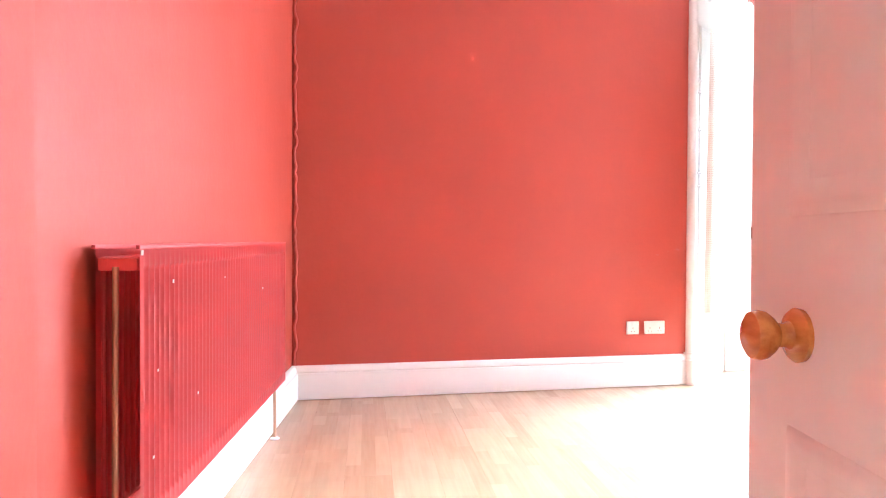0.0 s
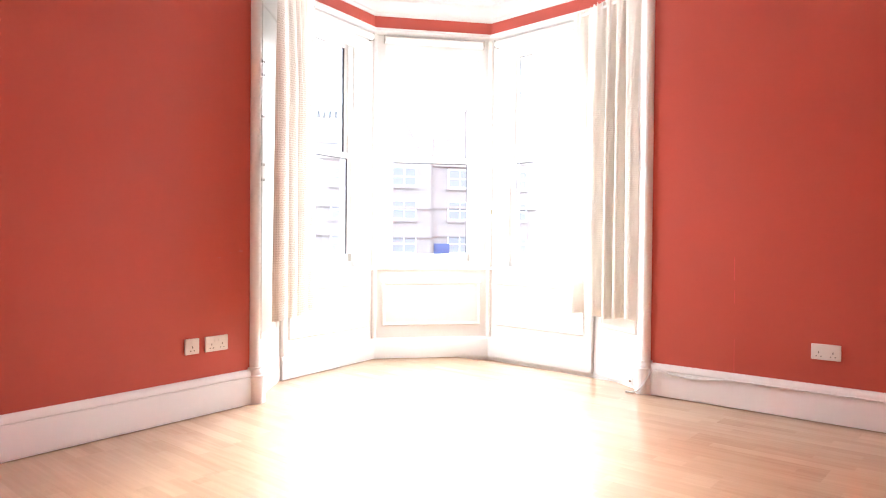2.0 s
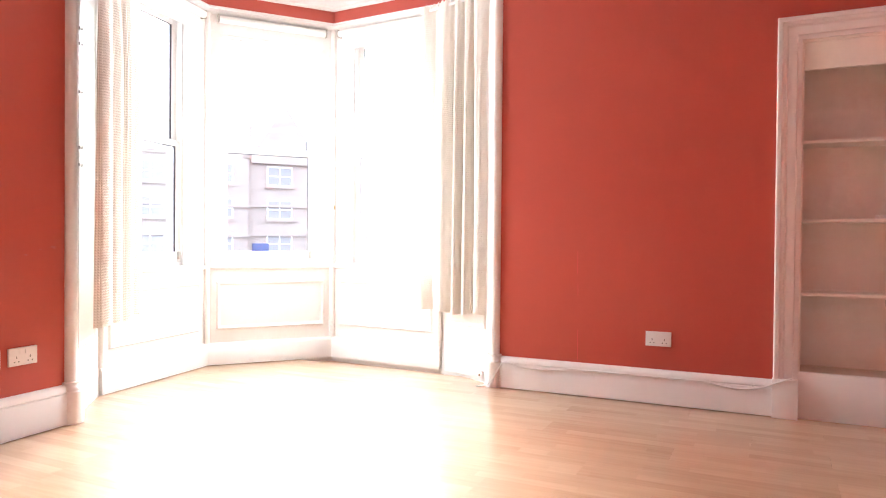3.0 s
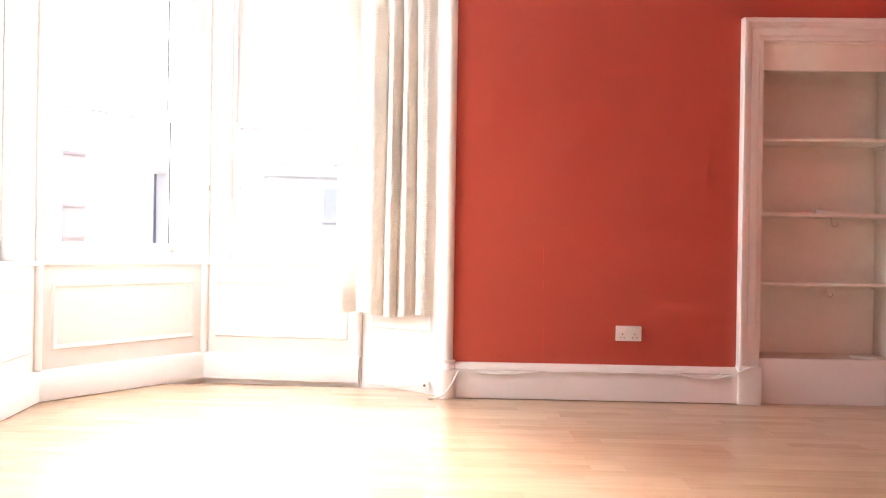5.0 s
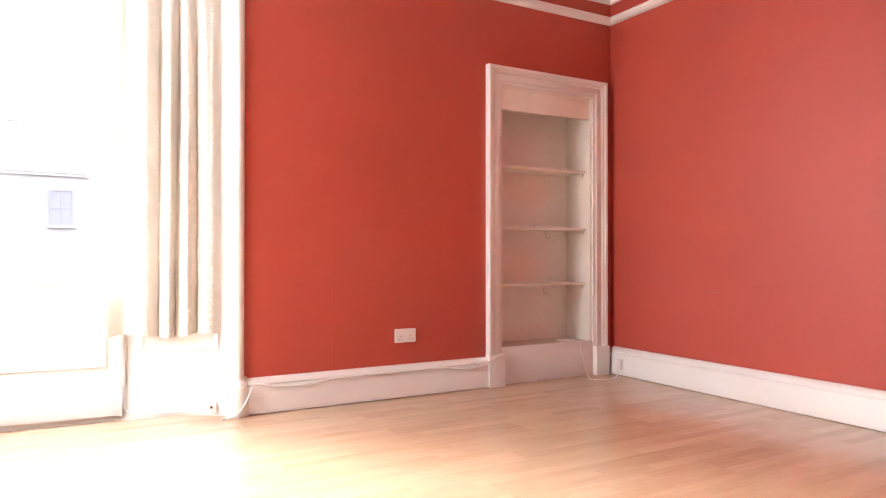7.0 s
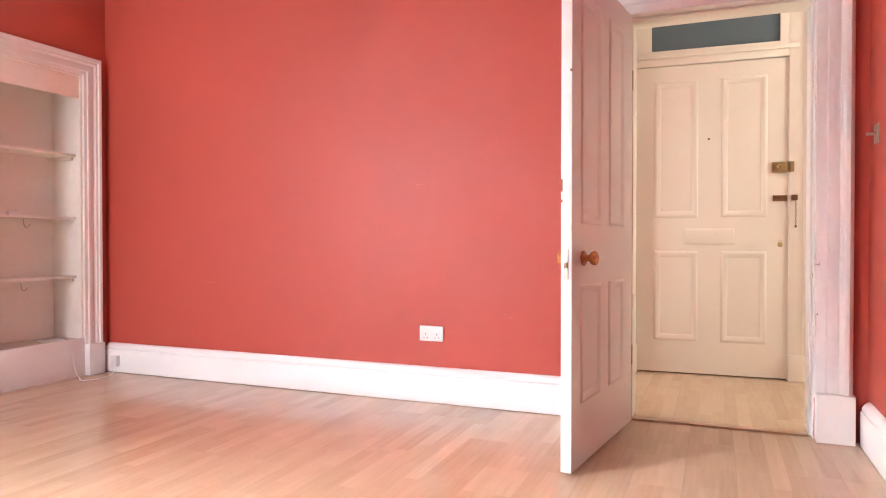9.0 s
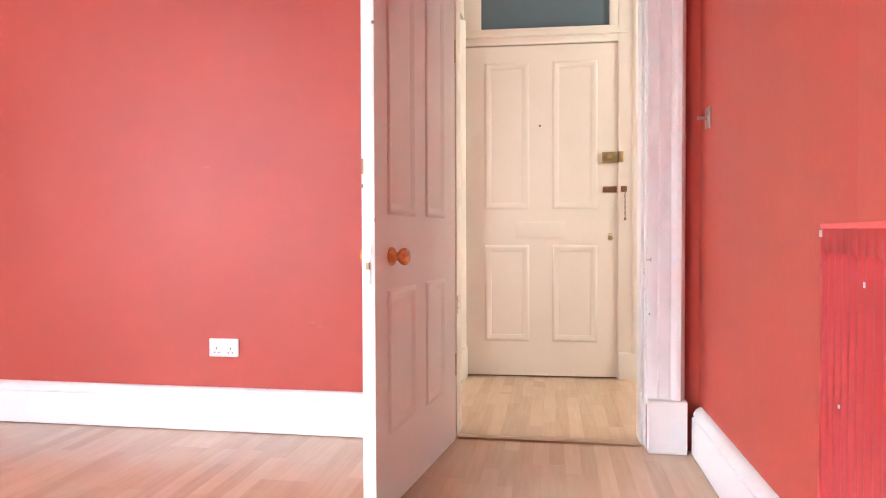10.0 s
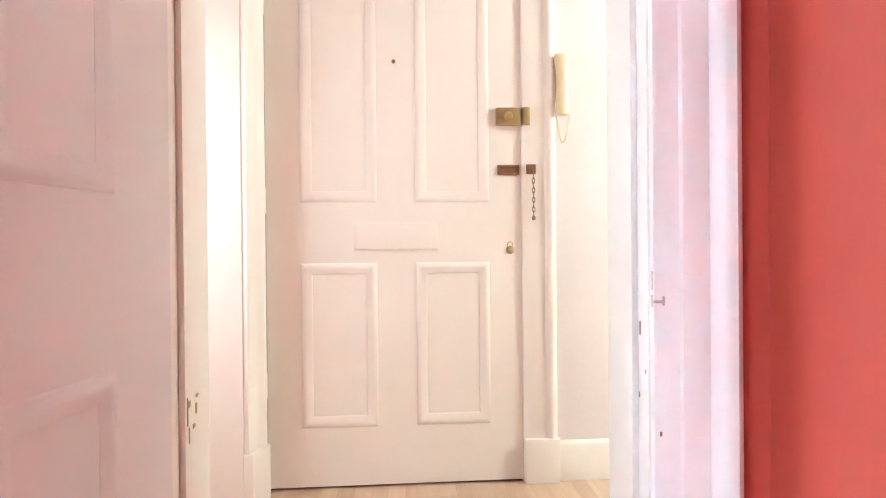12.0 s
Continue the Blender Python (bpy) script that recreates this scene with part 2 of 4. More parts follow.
def lathe(bm, profile, steps=24, m=None):
    """Turn (radius, height) pairs about z."""
    rings = []
    for r, h in profile:
        ring = [bm.verts.new(Vector((max(r, 1e-5) * math.cos(2 * math.pi * k / steps), max(r, 1e-5) * math.sin(2 * math.pi * k / steps), h))) for k in range(steps)]
        rings.append(ring)
    for a, b in zip(rings, rings[1:]):
        for k in range(steps):
            bm.faces.new((a[k], a[(k + 1) % steps], b[(k + 1) % steps], b[k]))
    bm.faces.new(rings[0][::-1])
    bm.faces.new(rings[-1])
    if m is not None:
        bmesh.ops.transform(bm, matrix=m, verts=[v for ring in rings for v in ring])
    return bm


def sweep(bm, path, profile, normal, closed=False, mat=0):
    """Carry a profile of (side, out) pairs along a flat path with mitred corners. normal: the path's plane; side is normal x direction."""
    pts, nn = [Vector(p) for p in path], Vector(normal).normalized()
    count = len(pts)
    rings = []
    for i, p in enumerate(pts):
        sides = []
        for a, b in ((i - 1, i), (i, i + 1)):
            if closed or 0 <= a < count and 0 <= b < count:
                sides.append(nn.cross((pts[b % count] - pts[a % count]).normalized()))
        s = sum(sides, Vector()).normalized()
        k = 1 / max(0.3, s.dot(sides[0]))
        rings.append([bm.verts.new(p + s * k * u + nn * v) for u, v in profile])
    pairs = list(zip(rings, rings[1:])) + ([(rings[-1], rings[0])] if closed else [])
    for a, b in pairs:
        for j in range(len(profile)):
            k = (j + 1) % len(profile)
            bm.faces.new((a[j], a[k], b[k], b[j])).material_index = mat
    if not closed:
        bm.faces.new(rings[0])
        bm.faces.new(rings[-1][::-1])
    return bm


def tube(name, points, radius, mat, parent=None, label="", steps=8, cyclic=False):
    cu = bpy.data.curves.new(name, "CURVE")
    cu.dimensions, cu.bevel_depth, cu.bevel_resolution, cu.resolution_u = "3D", radius, 2, steps
    sp = cu.splines.new("NURBS")
    sp.points.add(len(points) - 1)
    for q, p in zip(sp.points, points):
        q.co = (*p, 1)
    sp.use_endpoint_u, sp.order_u, sp.use_cyclic_u = True, 3, cyclic
    tmp = bpy.data.objects.new(name, cu)
    me = bpy.data.meshes.new_from_object(tmp)
    bpy.data.objects.remove(tmp)
    me.materials.append(mat)
    me.shade_smooth()
    ob = new(name, me)
    if parent:
        ob.parent = parent
    return tagged(ob, label)


def along(a, b):
    """The pose at plan point a with x towards b, y to the left of it."""
    return pose(a[0], a[1], 0, 0, 0, math.degrees(math.atan2(b[1] - a[1], b[0] - a[0])))


def grow(poly, d):
    """A closed plan outline, counter-clockwise, moved outwards by d."""
    out, n = [], len(poly)
    for i in range(n):
        p0, p1, p2 = (Vector(poly[(i + k) % n]) for k in (-1, 0, 1))
        e1, e2 = (p1 - p0).normalized(), (p2 - p1).normalized()
        n1, n2 = Vector((e1.y, -e1.x)), Vector((e2.y, -e2.x))
        s = (n1 + n2).normalized()
        out.append(tuple(p1 + s * d / max(0.3, s.dot(n1))))
    return out


def wall(name, a, b, a2, b2, z0, z1, holes, mats, label):
    """A wall from a to b (its room face), a2 and b2 behind them; holes are (s0, s1, z0, z1) along it. The reveals take the second material."""
    a, b, a2, b2 = (Vector(p) for p in (a, b, a2, b2))
    length, u = (b - a).length, (b - a).normalized()
    n = Vector((u.y, -u.x))
    depth = (a2 - a).dot(n)
    xs = sorted({0.0, length, *(h[0] for h in holes), *(h[1] for h in holes)})
    zs = sorted({z0, z1, *(h[2] for h in holes), *(h[3] for h in holes)})
    bm = bmesh.new()
    cache = {}

    def vert(i, k, back):
        if (i, k, back) not in cache:
            if not back:
                p = a + u * xs[i]
            elif i == 0:
                p = a2
            elif i == len(xs) - 1:
                p = b2
            else:
                p = a + u * xs[i] + n * depth
            cache[i, k, back] = bm.verts.new((p.x, p.y, zs[k]))
        return cache[i, k, back]

    def solid(i, k):
        if not (0 <= i < len(xs) - 1 and 0 <= k < len(zs) - 1):
            return False
        x, z = (xs[i] + xs[i + 1]) / 2, (zs[k] + zs[k + 1]) / 2
        return not any(h[0] < x < h[1] and h[2] < z < h[3] for h in holes)

    for i in range(len(xs) - 1):
        for k in range(len(zs) - 1):
            if not solid(i, k):
                continue
            for back in (False, True):
                q = [vert(i, k, back), vert(i + 1, k, back), vert(i + 1, k + 1, back), vert(i, k + 1, back)]
                bm.faces.new(q if not back else q[::-1])
            for di, dk, c, d in ((-1, 0, (i, k), (i, k + 1)), (1, 0, (i + 1, k), (i + 1, k + 1)), (0, -1, (i, k), (i + 1, k)), (0, 1, (i, k + 1), (i + 1, k + 1))):
                if not solid(i + di, k + dk):
                    f = bm.faces.new((vert(*c, False), vert(*d, False), vert(*d, True), vert(*c, True)))
                    inside = 0 <= i + di < len(xs) - 1 and 0 <= k + dk < len(zs) - 1
                    f.material_index = 1 if inside or (dk == -1 and holes and not inside) else 0
    return tagged(mesh_object(name, bm, mats), label, "wall", kind="structure")


# ---- plan ----
SW, SE, JR = (0.005, 0.0), (4.715, 0.0), (4.715, 2.80)
B3, B2, B1, B0 = (5.050, 3.360), (5.115, 4.378), (4.350, 4.993), (3.32, 4.83)
JL, NW = (2.85, 4.435), (0.218, 4.207)
CEIL_Z, RAIL_Z = 2.96, 2.655
MID = (0.004, 1.50)
ROOM = [SW, SE, JR, B3, B2, B1, B0, JL, NW, MID]
THICK = grow(ROOM, 0.28)
DOOR_L, DOOR_R, DOOR_H = 1.075, 0.225, 2.09


def dist(p, q):
    return math.hypot(p[0] - q[0], p[1] - q[1])


PRESS_Y0, PRESS_Y1 = 0.19, 1.02
BAY_MARGIN = 0.10
names = ["wall_south", "wall_east", "wall_bay_1", "wall_bay_2", "wall_bay_3", "wall_bay_4", "wall_bay_5", "wall_north", "wall_west", "wall_west_end"]
for i, nm in enumerate(names):
    a, b = ROOM[i], ROOM[(i + 1) % 10]
    L, holes = dist(a, b), []
    if i == 0:
        holes = [(DOOR_R - SW[0], DOOR_L - SW[0], -0.12, DOOR_H)]
    if i == 1:
        holes = [(PRESS_Y0, PRESS_Y1, 0.0, 2.10)]
    if i in (3, 4, 5):
        holes = [(BAY_MARGIN, L - BAY_MARGIN, 0.755, 2.60)]
    bay = 2 <= i <= 6
    back = (THICK[i], THICK[(i + 1) % 10])
    if i == 0:
        back = ((SW[0] - 0.28, -0.20), (SE[0] + 0.28, -0.20))
    wall(nm, a, b, *back, -0.12, RAIL_Z if bay else CEIL_Z, holes, [WHITE if bay else RED, WHITE],
         "white painted panelled bay wall" if bay else "red painted plaster wall")
    if bay:
        wall("wall_frieze", a, b, *back, RAIL_Z, CEIL_Z, [], [RED, RED], "red painted frieze above the bay windows")

# subfloor and ceiling
bm = bmesh.new()
outer = [(-2.7, -0.03), (-2.7, -1.9), (5.1, -1.9), (5.1, 2.8), (5.4, 3.3), (5.45, 4.5), (4.4, 5.35), (3.1, 5.1), (2.7, 4.75), (-0.1, 4.5), (-0.45, 4.4), (-0.45, -0.03)]
bm.faces.new([bm.verts.new((x, y, -0.03)) for x, y in outer])
ext = bmesh.ops.extrude_face_region(bm, geom=bm.faces[:])
bmesh.ops.translate(bm, vec=(0, 0, -0.1), verts=[v for v in ext["geom"] if isinstance(v, bmesh.types.BMVert)])
floor = tagged(mesh_object("floor", bm, OAK), "pale beech strip laminate floor", "floor", kind="structure")
bm = bmesh.new()
bm.faces.new([bm.verts.new((x, y, CEIL_Z)) for x, y in outer])
ext = bmesh.ops.extrude_face_region(bm, geom=bm.faces[:])
bmesh.ops.translate(bm, vec=(0, 0, 0.15), verts=[v for v in ext["geom"] if isinstance(v, bmesh.types.BMVert)])
tagged(mesh_object("ceiling", bm, CEIL), "white plaster ceiling", "ceiling", kind="structure")


# ---- running mouldings ----
def trim(name, path, profile, mat, label, closed=False, category="trim"):
    bm = sweep(bmesh.new(), [(x, y, 0) for x, y in path], profile, (0, 0, 1), closed)
    return tagged(mesh_object(name, bm, mat, smooth=True), label, category, kind="structure")


SKIRT = [(0.0, 0.004), (0.040, 0.004), (0.040, 0.156), (0.037, 0.160), (0.030, 0.161), (0.030, 0.165), (0.035, 0.168), (0.033, 0.178), (0.024, 0.192), (0.012, 0.202), (0.0, 0.204)]
BAYSKIRT = [(0.0, 0.004), (0.026, 0.004), (0.026, 0.140), (0.020, 0.148), (0.018, 0.158), (0.008, 0.168), (0.0, 0.170)]
PICTURE = [(0.0, RAIL_Z - 0.004), (0.014, RAIL_Z), (0.026, RAIL_Z + 0.012), (0.030, RAIL_Z + 0.03), (0.020, RAIL_Z + 0.044), (0.022, RAIL_Z + 0.056), (0.0, RAIL_Z + 0.062)]
CORNICE = [(0.0, 2.81), (0.012, 2.81), (0.016, 2.83), (0.03, 2.838), (0.036, 2.86), (0.07, 2.895), (0.095, 2.905), (0.10, 2.925), (0.15, 2.93), (0.16, 2.95), (0.16, CEIL_Z + 0.01), (0.0, CEIL_Z + 0.01)]
ARCH_OUT = 0.155


def toward(p, q, d):
    k = d / dist(p, q)
    return (p[0] + (q[0] - p[0]) * k, p[1] + (q[1] - p[1]) * k)


trim("baseboard", [(DOOR_L + ARCH_OUT, 0), (SE[0] - 0.03, 0)], SKIRT, WHITE, "tall white painted moulded skirting board", category="baseboard")
trim("baseboard", [(SE[0], PRESS_Y1 + 0.125), toward(JR, SE, 0.022)], SKIRT, WHITE, "tall white painted moulded skirting board with a loose cable along it", category="baseboard")
trim("baseboard", [toward(JL, NW, 0.024), NW, MID, toward(SW, MID, 0.055)], SKIRT, WHITE, "tall white painted moulded skirting board", category="baseboard")
trim("baseboard", [B3, B2, B1, B0], BAYSKIRT, WHITE, "white painted bay skirting board", category="baseboard")
trim("picture_rail", ROOM, PICTURE, WHITE, "narrow white painted picture rail", closed=True)
trim("cornice", ROOM, CORNICE, CEIL, "white moulded plaster cornice", closed=True)

# ---- doorway of the room ----
ARCH = [(0.0, 0.0), (0.0, 0.018), (0.008, 0.022), (0.044, 0.024), (0.049, 0.029), (0.092, 0.032), (0.097, 0.029), (0.102, 0.031), (0.110, 0.044), (0.120, 0.051),
        (0.137, 0.051), (0.143, 0.043), (0.150, 0.039), (0.155, 0.030), (0.155, 0.0)]
door_1 = thing("door_1", pose(0, 0, 0), "white painted door frame with deep moulded architrave", "door frame")
tagged(door_1, kind="structure")


def architrave(name, parent, mat, corners, profile, normal, label=""):
    return mesh_object(name, sweep(bmesh.new(), corners, profile, normal), mat, smooth=True, parent=parent, label=label)


architrave("architrave", door_1, WHITE, [(DOOR_L, 0, 0.2), (DOOR_L, 0, DOOR_H), (DOOR_R, 0, DOOR_H), (DOOR_R, 0, 0.2)], ARCH, (0, 1, 0), "moulded white architrave with chipped paint")
for x0, x1 in ((DOOR_R - ARCH_OUT - 0.006, DOOR_R - 0.003), (DOOR_L + 0.003, DOOR_L + ARCH_OUT)):
    box("plinth_block", door_1, WHITE, (x0, x1, 0, 0.068, 0, 0.225), 0.004)
box("jamb_lining", door_1, WHITE, (DOOR_R - 0.002, DOOR_R + 0.004, -0.205, 0.0, 0, DOOR_H), 0.001)
box("jamb_lining", door_1, CREAM, (DOOR_L - 0.004, DOOR_L + 0.002, -0.205, -0.002, 0, DOOR_H), 0.001)
for y, z, w, h in ((-0.062, 0.600, 0.004, 0.052), (-0.070, 0.566, 0.003, 0.030), (-0.074, 0.632, 0.010, 0.012), (-0.098, 0.588, 0.012, 0.008), (-0.112, 0.612, 0.006, 0.020), (-0.118, 0.642, 0.014, 0.006)):
    box("bare_hinge", door_1, BRASS, (DOOR_L - 0.0178, DOOR_L - 0.0160, y - w / 2, y + w / 2, z, z + h), 0.0006, "old hinge leaf showing through flaking paint")
box("door_stop", door_1, CREAM, (DOOR_R + 0.004, DOOR_L - 0.004, -0.205, -0.05, DOOR_H - 0.014, DOOR_H - 0.001), 0.002)
box("door_stop", door_1, WHITE, (DOOR_R + 0.004, DOOR_R + 0.016, -0.20, -0.052, 0, DOOR_H - 0.014), 0.002)
box("door_stop", door_1, CREAM, (DOOR_L - 0.016, DOOR_L - 0.004, -0.20, -0.052, 0, DOOR_H - 0.014), 0.002)
strip = tagged(mesh_object("threshold_strip", add_box(bmesh.new(), DOOR_R + 0.02, DOOR_L - 0.02, -0.075, -0.025, 0.0, 0.009, 0.003), OAK, True), "narrow oak threshold strip in the doorway", "threshold strip")


# ---- panelled doors ----
def panel_moulding(bm, x0, x1, z0, z1, y, out, width=0.03, sign=1, sink=0.0):
    """A raised bolection round a panel on the face at y; sign: the way out."""
    prof = [(0, -0.004), (0.0, 0.05 * out), (0.16 * width, 0.7 * out), (0.3 * width, out), (0.5 * width, 0.78 * out), (0.7 * width, 0.35 * out), (0.85 * width, 0.12 * out), (width, 0.0004 - sink), (width, -0.006)]
    ring = [(x0, y, z0), (x1, y, z0), (x1, y, z1), (x0, y, z1)]
    if sign > 0:
        ring = ring[::-1]
    sweep(bm, ring, prof, (0, sign, 0), closed=True)


def framed_door(parent, mat, w, h, t, panels, sink, lift):
    """Stiles, rails, muntins and sunk panels; x 0..w, y -t..0. panels: lower two, then upper two."""
    (a0, a1, z0, z1), (b0, b1, _, _), (_, _, z2, z3) = panels[0], panels[1], panels[2]
    h += lift
    for x0, x1 in ((0, a0), (b1, w)):
        box("stile", parent, mat, (x0, x1, -t, 0, lift, h), 0.0)
    for c0, c1 in ((lift, z0), (z1, z2), (z3, h)):
        box("rail", parent, mat, (a0, b1, -t, 0, c0, c1), 0.0)
    for c0, c1 in ((z0, z1), (z2, z3)):
        box("muntin", parent, mat, (a1, b0, -t, 0, c0, c1), 0.0)
        for x0, x1 in ((a0, a1), (b0, b1)):
            box("panel", parent, mat, (x0, x1, -t + sink, -sink, c0, c1), 0.0)


def knob(parent, m, name="door_knob"):
    bm = bmesh.new()
    lathe(bm, [(0.0, 0.0), (0.031, 0.0), (0.032, 0.006), (0.028, 0.011), (0.017, 0.014), (0.0135, 0.020), (0.0145, 0.028), (0.022, 0.034), (0.028, 0.042), (0.0295, 0.050), (0.027, 0.058), (0.019, 0.063), (0.0, 0.065)], 32, m)
    return mesh_object(name, bm, KNOB, True, parent, "turned varnished pine knob")


HINGE, FREE = (1.055, 0.030), (1.183, 0.945)
leaf = thing("room_door", along(HINGE, FREE), "off-white four-panel wooden door standing open with a pine knob", "door")
LW, LH, LT = 0.915, 2.06, 0.044
panels = [(0.163, 0.411, 0.252, 0.738), (0.533, 0.808, 0.252, 0.738), (0.163, 0.411, 0.990, 1.94), (0.533, 0.808, 0.990, 1.94)]
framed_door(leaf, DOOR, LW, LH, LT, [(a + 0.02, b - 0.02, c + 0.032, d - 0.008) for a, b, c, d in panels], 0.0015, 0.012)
for a, b, c, d in panels:
    bm = bmesh.new()
    panel_moulding(bm, a, b, c + 0.012, d + 0.012, 0.0, 0.0075, 0.040, 1, 0.0015)
    panel_moulding(bm, a, b, c + 0.012, d + 0.012, -LT, 0.010, 0.040, -1, 0.0015)
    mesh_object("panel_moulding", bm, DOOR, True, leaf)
leaf.location.z = 0.0
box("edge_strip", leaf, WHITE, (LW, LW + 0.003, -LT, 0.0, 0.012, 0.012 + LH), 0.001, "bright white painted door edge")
knob(leaf, pose(LW - 0.135, 0, 0.862, -90, 0, 0))
knob(leaf, pose(LW - 0.135, -LT, 0.862, 90, 0, 0))
box("dent", leaf, BRONZE, (0.782, 0.787, -0.0002, 0.0006, 1.205, 1.222), 0.0, "small dark dent in the door paint")
plate = box("latch_plate", leaf, STEEL, (LW + 0.003, LW + 0.0045, -LT + 0.012, -0.012, 0.78, 0.90), 0.0005, "painted mortice latch plate")
box("latch_bolt", leaf, BRONZE, (LW + 0.004, LW + 0.009, -0.030, -0.016, 0.825, 0.848), 0.001)
for z in (0.30, 1.70):
    hg = box("hinge", leaf, BRASS, (-0.012, 0.0, -0.02, 0.004, z, z + 0.10), 0.002, "old steel hinge with flaking paint")

# ---- front door and hall ----
FD_R, FD_L = (0.213, -1.437), (1.195, -1.400)
FW, FH = dist(FD_R, FD_L), 2.155
hall_m = along(FD_R, FD_L)
front = thing("front_door", hall_m, "cream painted four-panel front door, closed, with brass lock and chain", "door")
fpan = [(0.125, 0.413, 0.232, 0.860), (0.560, 0.850, 0.232, 0.860), (0.125, 0.413, 1.092, 2.045), (0.560, 0.850, 1.092, 2.045)]
framed_door(front, CREAM, FW - 0.004, FH - 0.012, 0.05, [(a + 0.02, b - 0.02, c + 0.02, d - 0.02) for a, b, c, d in fpan], 0.004, 0.008)
for a, b, c, d in fpan:
    bm = bmesh.new()
    panel_moulding(bm, a, b, c, d, 0.0, 0.0075, 0.044, 1, 0.004)
    mesh_object("panel_moulding", bm, CREAM, True, front)
flap = box("letter_flap", front, CREAM, (0.332, 0.640, 0.001, 0.008, 0.912, 1.010), 0.003, "painted-over letter flap")
box("letter_frame", front, CREAM, (0.325, 0.647, 0.0, 0.004, 0.905, 1.017), 0.0015)
bm = lathe(bmesh.new(), [(0.0, -0.002), (0.0075, -0.002), (0.0075, 0.003), (0.004, 0.0035), (0, 0.0035)], 16, pose(0.492, 0.0, 1.632, -90, 0, 0))
mesh_object("peephole", bm, BRONZE, True, front)
nl = box("night_latch", front, BRASS, (0.004, 0.098, 0.0, 0.028, 1.388, 1.455), 0.004, "tarnished brass night latch")
bm = lathe(bmesh.new(), [(0, 0), (0.016, 0), (0.017, 0.008), (0.012, 0.014), (0, 0.014)], 20, pose(0.052, 0.028, 1.421, -90, 0, 0))
mesh_object("latch_knob", bm, BRASS, True, nl)
bm = bmesh.new()
for z0, z1 in ((1.197, 1.206), (1.226, 1.235)):
    add_box(bm, 0.008, 0.090, 0.0, 0.010, z0, z1, 0.001)
for x0, x1 in ((0.006, 0.014), (0.084, 0.092)):
    add_box(bm, x0, x1, 0.0, 0.010, 1.197, 1.235, 0.001)
add_box(bm, 0.01, 0.09, 0.0, 0.003, 1.2, 1.232, 0.0)
mesh_object("chain_slide", bm, BRONZE, False, front, "bronze door chain slide")
bm = lathe(bmesh.new(), [(0, 0), (0.015, 0), (0.016, 0.004), (0.010, 0.006), (0, 0.006)], 20, pose(0.045, 0.0, 0.905, -90, 0, 0))
esc = mesh_object("keyhole_escutcheon", bm, BRASS, True, front, "small round brass keyhole cover")
tube("escutcheon_ring", [(0.045 + 0.011 * math.cos(a), 0.007, 0.925 + 0.012 * math.sin(a)) for a in (k * math.pi / 4 for k in range(8))], 0.0015, BRASS, esc, cyclic=True)
for z in (0.35, 1.05, 1.80):
    box("hinge", front, CREAM, (FW - 0.006, FW + 0.006, 0.0, 0.010, z, z + 0.10), 0.003, "painted hinge with chipped edge")

# solid strip, the shade of the hinge gap put into its dark colour
for c0, c1 in ((0.010, 2.14),):
    box("gap_shade_strip", front, DARK, (FW - 0.004, FW - 0.0005, -0.03, 0.0015, c0, c1), 0.0, "solid dark strip holding the shade of the hinge gap")
casing = thing("door_2", hall_m, "cream painted front door frame with transom light", "door frame")
tagged(casing, kind="structure")
CASE = [(0.0, 0.0), (0.0, 0.016), (0.010, 0.019), (0.050, 0.021), (0.085, 0.026), (0.094, 0.038), (0.106, 0.042), (0.116, 0.040), (0.128, 0.032), (0.130, 0.0)]
architrave("casing", casing, CREAM, [(-0.003, 0, 2.75), (-0.003, 0, 0.17)], CASE, (0, 1, 0), "moulded cream casing")
box("plinth_block", casing, CREAM, (-0.138, -0.004, 0, 0.046, 0, 0.172), 0.004)
bm = bmesh.new()
add_box(bm, -0.003, FW, -0.05, 0.016, FH + 0.002, FH + 0.05, 0.003)
add_box(bm, -0.06, FW + 0.02, -0.05, 0.034, FH + 0.05, FH + 0.078, 0.006)
add_box(bm, -0.003, FW, -0.05, 0.018, FH + 0.078, FH + 0.105, 0.004)
mesh_object("transom_bar", bm, CREAM, True, casing)
box("transom_panel", casing, TRANSOM, (0.05, FW - 0.11, -0.02, -0.006, FH + 0.105, 2.75), 0.0, "blue grey glazed transom")
box("transom_stile", casing, CREAM, (-0.003, 0.052, -0.04, 0.014, FH + 0.105, 2.75), 0.003)
box("transom_stile", casing, CREAM, (FW - 0.112, FW, -0.04, 0.014, FH + 0.105, 2.75), 0.003)
keep = box("chain_keeper", casing, BRONZE, (-0.055, -0.018, 0.014, 0.030, 1.198, 1.236), 0.003, "bronze chain keeper plate")
for k in range(9):
    c, rot = (-0.043, 0.036, 1.190 - k * 0.0185), k % 2
    pts = []
    for j in range(8):
        a = j * math.pi / 4
        u, v = 0.0055 * math.cos(a), 0.0125 * math.sin(a)
        pts.append((c[0] + (u if rot else 0.3 * u), c[1] + (0.3 * u if rot else u), c[2] + v))
    tube("chain_link", pts, 0.0018, BRONZE, keep, steps=3, cyclic=True)
bm = lathe(bmesh.new(), [(0, 0), (0.007, 0.002), (0.008, 0.010), (0.005, 0.018), (0, 0.02)], 14, pose(-0.043, 0.036, 1.018))
mesh_object("chain_stud", bm, BRONZE, True, keep)
box("night_latch_keep", casing, BRASS, (-0.032, -0.004, 0.014, 0.040, 1.388, 1.455), 0.003, "tarnished brass latch keep")

